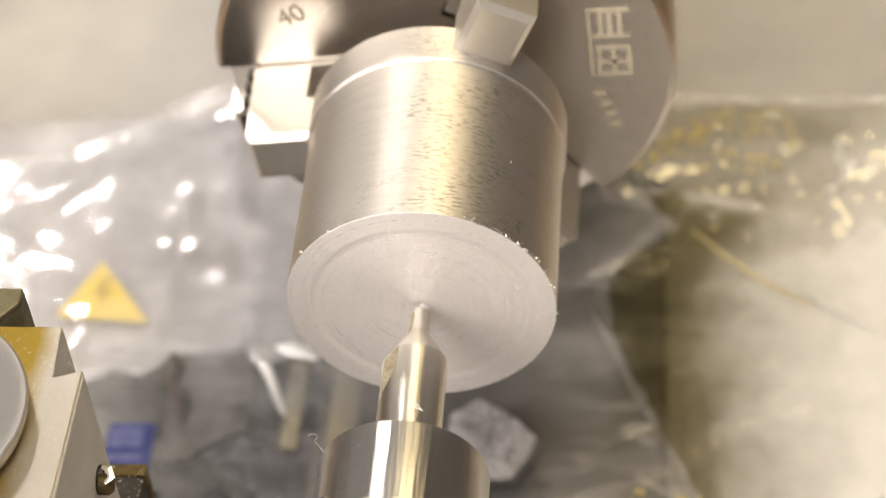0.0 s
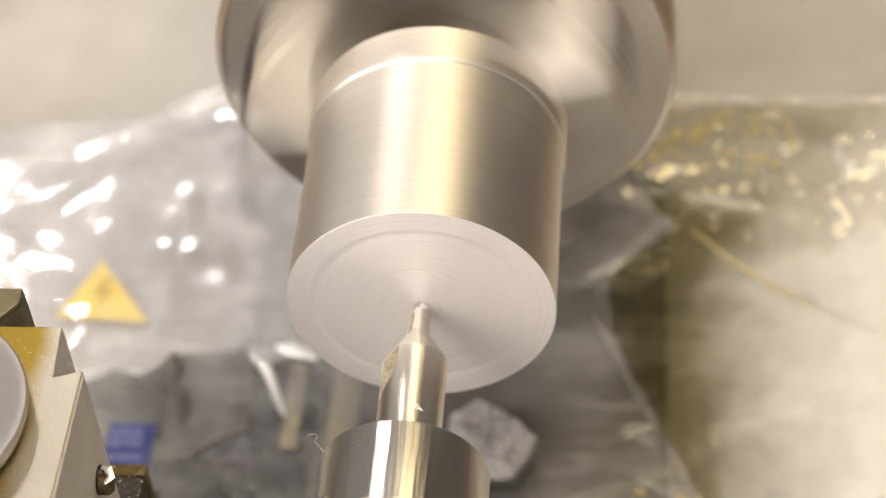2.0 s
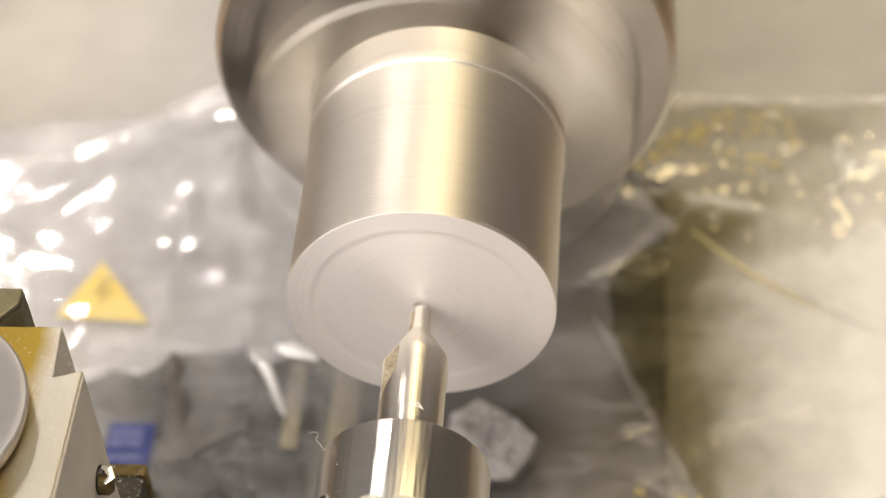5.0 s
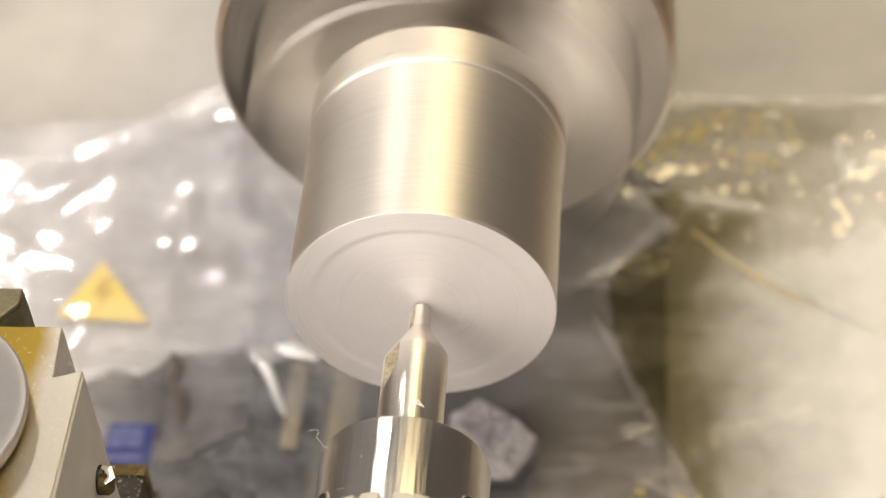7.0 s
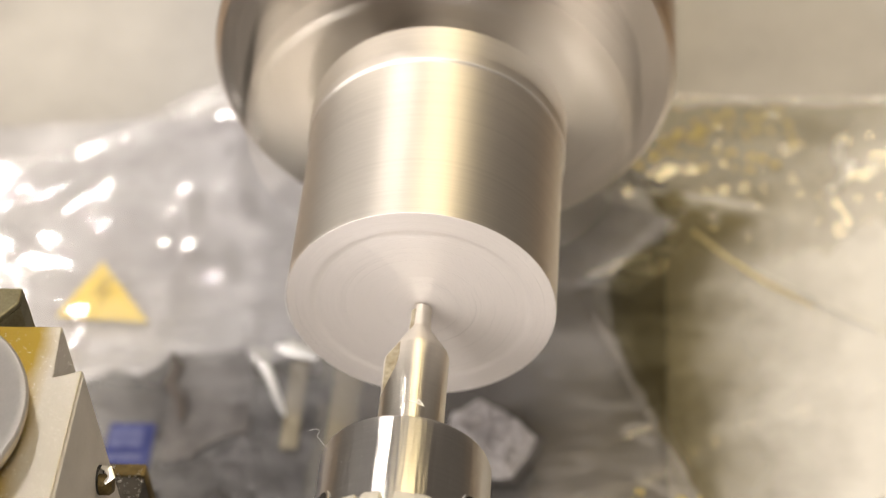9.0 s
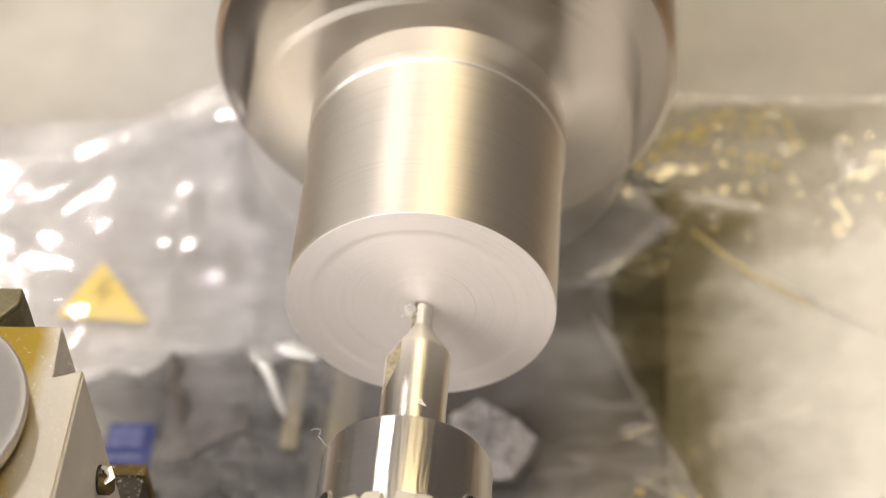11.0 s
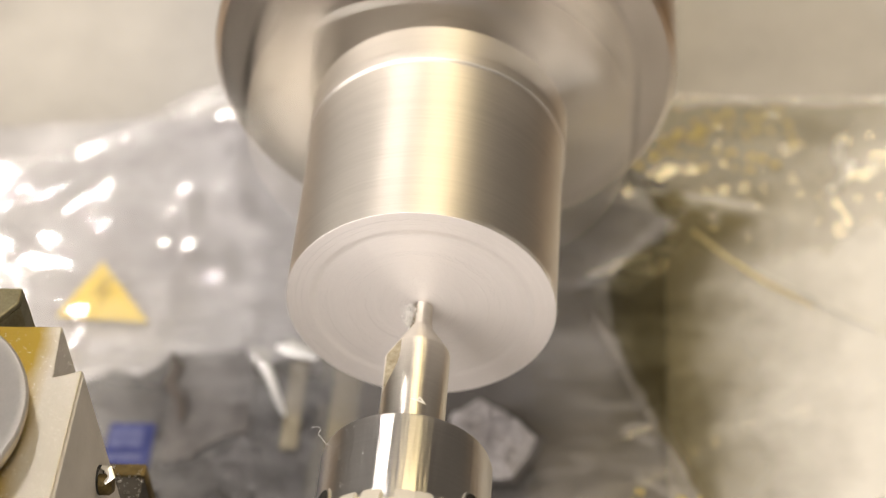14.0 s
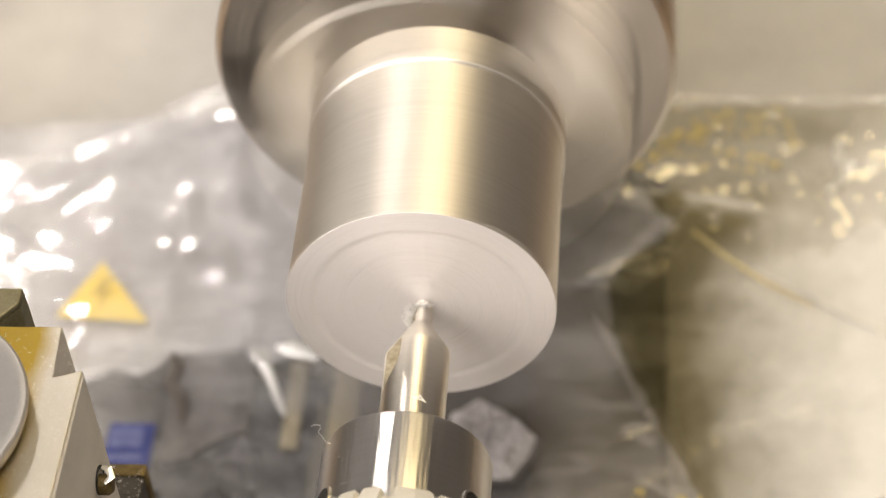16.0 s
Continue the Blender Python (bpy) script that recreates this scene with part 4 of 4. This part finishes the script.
def flap(pts, tilt, label):
    """A small fold of film that stands up from the bag."""
    bm = bmesh.new()
    n = 8
    a, b, c = (Vector(q) for q in pts)
    rows = [[bm.verts.new(a.lerp(b, i / n).lerp(c, j / n * 0.96) + Vector((0, 0, tilt * math.sin(3.1 * j / n) + 0.0003 * noise.noise(Vector((i, j, 2)) * 0.7))))
             for i in range(n + 1)] for j in range(n + 1)]
    for r0, r1 in zip(rows, rows[1:]):
        for i in range(n):
            bm.faces.new((r0[i], r0[i + 1], r1[i + 1], r1[i]))
    bmesh.ops.solidify(bm, geom=bm.faces[:], thickness=0.0001)
    part("fold", bm, M_FOLD, left_bag, label, smooth=60)


flap([(-0.0470, 0.0625, -0.0825), (-0.0425, 0.0610, -0.0822), (-0.0375, 0.0460, -0.0830)], 0.0012, "triangular fold of film, highlight painted white")
# this added flap's white stands for a highlight on flat film
flap([(-0.0395, 0.0655, -0.0830), (-0.0380, 0.0628, -0.0830), (-0.0290, 0.0600, -0.0830)], 0.0005, "triangular fold of film, highlight painted white")
seam(left_bag, "hem", [(-0.075, 0.1350, -0.0850), (-0.068, 0.1385, -0.0840), (-0.056, 0.1415, -0.0840), (-0.050, 0.1415, -0.0842)], 0.0016, M_SEAM, "pale folded hem of the plastic bag")
Z = -0.0830
Z = -0.0804
seam(right_bag, "seam", [(0.0577, 0.0832, Z), (0.0769, 0.0694, Z), (0.0844, 0.0655, Z), (0.10, 0.059, Z)], 0.0006, M_FOLD, "pale heat-sealed edge of the plastic bag")
seam(right_bag, "seam", [(0.0455, 0.0940, Z), (0.0520, 0.0870, Z), (0.0600, 0.0795, Z), (0.0700, 0.0725, Z)], 0.00036, M_SEAMY, "yellow heat-sealed edge of the plastic bag")
Z = -0.0826
seam(right_bag, "seam", [(0.0225, 0.0770, Z), (0.028, 0.064, Z + 0.001), (0.0350, 0.049, Z), (0.0430, 0.0325, Z), (0.0460, 0.022, Z)], 0.0012, M_GREYFILM, "pale fold along the plastic bag", flat=0.08)
seam(right_bag, "seam", [(0.0215, 0.0800, Z), (0.0270, 0.0835, Z + 0.001), (0.0330, 0.0885, Z + 0.001), (0.0395, 0.0985, Z + 0.001), (0.0435, 0.1025, Z)], 0.0018, M_FILM, "crumpled fold along the plastic bag", flat=0.3)
seam(right_bag, "crease", [(0.0789, 0.1221, -0.0795), (0.0775, 0.1187, -0.0795), (0.0776, 0.1155, -0.0795), (0.0790, 0.1127, -0.0795), (0.0781, 0.1088, -0.0795), (0.0750, 0.1053, -0.0795)],
     0.0010, M_GLINT, "sharp crease in the film, glint painted white", flat=0.4)
seam(left_bag, "crease", [(-0.0406, 0.0613, -0.0815), (-0.0382, 0.0607, -0.0813), (-0.0351, 0.0597, -0.0813), (-0.0318, 0.0584, -0.0815)], 0.0014, M_GLINT, "sharp crease in the film, glint painted white", flat=0.4)
seam(left_bag, "crease", [(-0.0450, 0.0585, -0.0815), (-0.0424, 0.0550, -0.0812), (-0.0403, 0.0513, -0.0813), (-0.0389, 0.0476, -0.0812), (-0.0369, 0.0432, -0.0815)], 0.0008, M_GLINT, "sharp crease in the film, glint painted white", flat=0.4)
part("inner_layer", sheet([(-0.0220, 0.0580), (-0.0020, 0.0760), (0.0180, 0.0830), (0.0235, 0.0745), (0.0350, 0.0490), (0.0450, 0.0240), (0.0470, 0.0000), (-0.0300, 0.0000),
                           (-0.0270, 0.0300)], -0.0850), M_GREYFILM, left_bag, "dull grey inner layer of the bag", smooth=0)
# added layer: olive tint near the bed, painted sheen beyond it
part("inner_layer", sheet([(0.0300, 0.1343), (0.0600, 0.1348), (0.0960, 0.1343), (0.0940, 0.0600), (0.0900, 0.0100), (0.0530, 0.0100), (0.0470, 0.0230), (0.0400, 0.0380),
                           (0.0300, 0.0620), (0.0270, 0.0800), (0.0420, 0.0960), (0.0300, 0.1100)], -0.0812), M_LINER, right_bag, "added film layer, olive tinted, with a painted pale sheen", smooth=0)
for pts in ([(0.0233, 0.0816, -0.0815), (0.0292, 0.0849, -0.0815), (0.0363, 0.0882, -0.0815)],
            [(0.0302, 0.1060, -0.0815), (0.0363, 0.1069, -0.0815), (0.0462, 0.1052, -0.0815), (0.0583, 0.1026, -0.0815), (0.0690, 0.0993, -0.0815)]):
    seam(right_bag, "fold", pts, 0.0011, M_SEAM, "pale soft fold in the film", flat=0.4)
rnd = random.Random(21)
for k in range(75):
    x, y = 0.0335 + 0.036 * rnd.random() ** 1.5, 0.112 + 0.021 * rnd.random()
    a = rnd.uniform(0.3, 0.9)
    l, w = rnd.uniform(0.0003, 0.0013), rnd.uniform(0.0002, 0.0006)
    bm = block(-l, l, -w, w, 0, 0.0002)
    bmesh.ops.transform(bm, matrix=Matrix.Translation((x, y, AX - 0.0803 + 0.0008 * k / 75)) @ Matrix.Rotation(a, 4, "Z"), verts=bm.verts)
    tagged(part("yellow_print", bm, M_FLECK, smooth=0), "yellow printed fleck inside the clear bag", "print", "yellow print in the bag")

for k in range(16):
    bm = block(-0.0006, 0.0006, -0.0003, 0.0003, 0, 0.0002)
    m = Matrix.Translation((rnd.uniform(0.032, 0.050), rnd.uniform(0.017, 0.026), AX - 0.0816 + 0.0004 * k / 16)) @ Matrix.Rotation(rnd.uniform(0, 3), 4, "Z")
    bmesh.ops.transform(bm, matrix=m, verts=bm.verts)
    tagged(part("yellow_print", bm, M_FLECK, smooth=0), "yellow printed fleck inside the clear bag", "print", "yellow print in the bag")

part("inner_layer", sheet([(0.0100, 0.0980), (0.0120, 0.0830), (0.0205, 0.0785), (0.0300, 0.0850), (0.0435, 0.1015), (0.0370, 0.1085), (0.0200, 0.1085)], -0.0828), M_GREYFILM, left_bag,
     "rumpled silvery end of the bag", smooth=0)

# ---- what moves ----


def spin_rows():
    """Turn of the chuck in degrees, picture by picture: it starts after half a second and runs up to speed."""
    marks = [(0.0, REST), (0.43, REST), (0.5, 81), (0.6, 95), (0.7, 117), (0.8, 166), (0.9, 211), (1.0, 283), (1.1, 347), (1.2, 435), (1.3, 502), (1.4, 610)]
    turns = [(1.5, 105), (2.0, 48), (2.5, 5), (3.0, 61), (3.5, 92), (4.0, 17), (6.5, 55), (7.0, 20), (7.5, 68), (8.0, 13), (8.5, 78),
             (9.0, 48), (11.5, 52), (12.0, 25), (12.5, 8), (13.0, 5), (13.5, 105), (14.0, 77), (14.5, 68), (15.0, 30), (15.5, 40), (16.0, 8)]
    for t, phase in turns:
        t0, a0 = marks[-1]
        want = a0 + (84.5 if t > 3 else 74.0 if t > 2.5 else 60.0 if t > 2 else 47.0 if t > 1.5 else 36.0) * (t - t0) * FPS
        marks.append((t, phase + 120 * round((want - phase) / 120)))
    rows = []
    k = 0
    for i in range(16 * FPS + 1):
        t = i / FPS
        while k < len(marks) - 2 and marks[k + 1][0] < t - 1e-9:
            k += 1
        (t0, a0), (t1, a1) = marks[k], marks[k + 1]
        rows.append((t, AXIS @ LEAN @ turn_y(a0 + (a1 - a0) * min(1, (t - t0) / (t1 - t0)))))
    return rows


def motions():
    rows = spin_rows()
    walk(chuck, rows)
    walk(bar, rows)
    feed = [(0, 0, 0), (3.5, 0, 0), (4.2, 0.0002, 0.00005), (6.5, 0.0006, 0.0001), (7.0, 0.0008, 0.0001), (9.0, 0.0009, 0.0002), (11.5, 0.00105, 0.0004),
            (12.5, 0.0012, 0.0004), (13.5, 0.0013, 0.00035), (14.5, 0.0014, 0.0003), (15.5, 0.0016, 0.0003), (16.0, 0.0017, 0.0003)]
    rows = [(t, AXIS @ LEAN @ pose(x, y, 0)) for t, y, x in feed]
    for ob in (drill, drill_chuck, thread):
        walk(ob, rows)
    for ob, t0, t1 in ((clump_a, 7.5, 11.3), (clump_b, 11.5, 14.0), (clump_c, 12.5, 15.0)):
        inside = AXIS @ LEAN @ pose(0.0008, 0.008, -0.001)
        walk(ob, [(0, inside), (t0, inside), (t1, AXIS @ LEAN), (16, AXIS @ LEAN)])


motions()
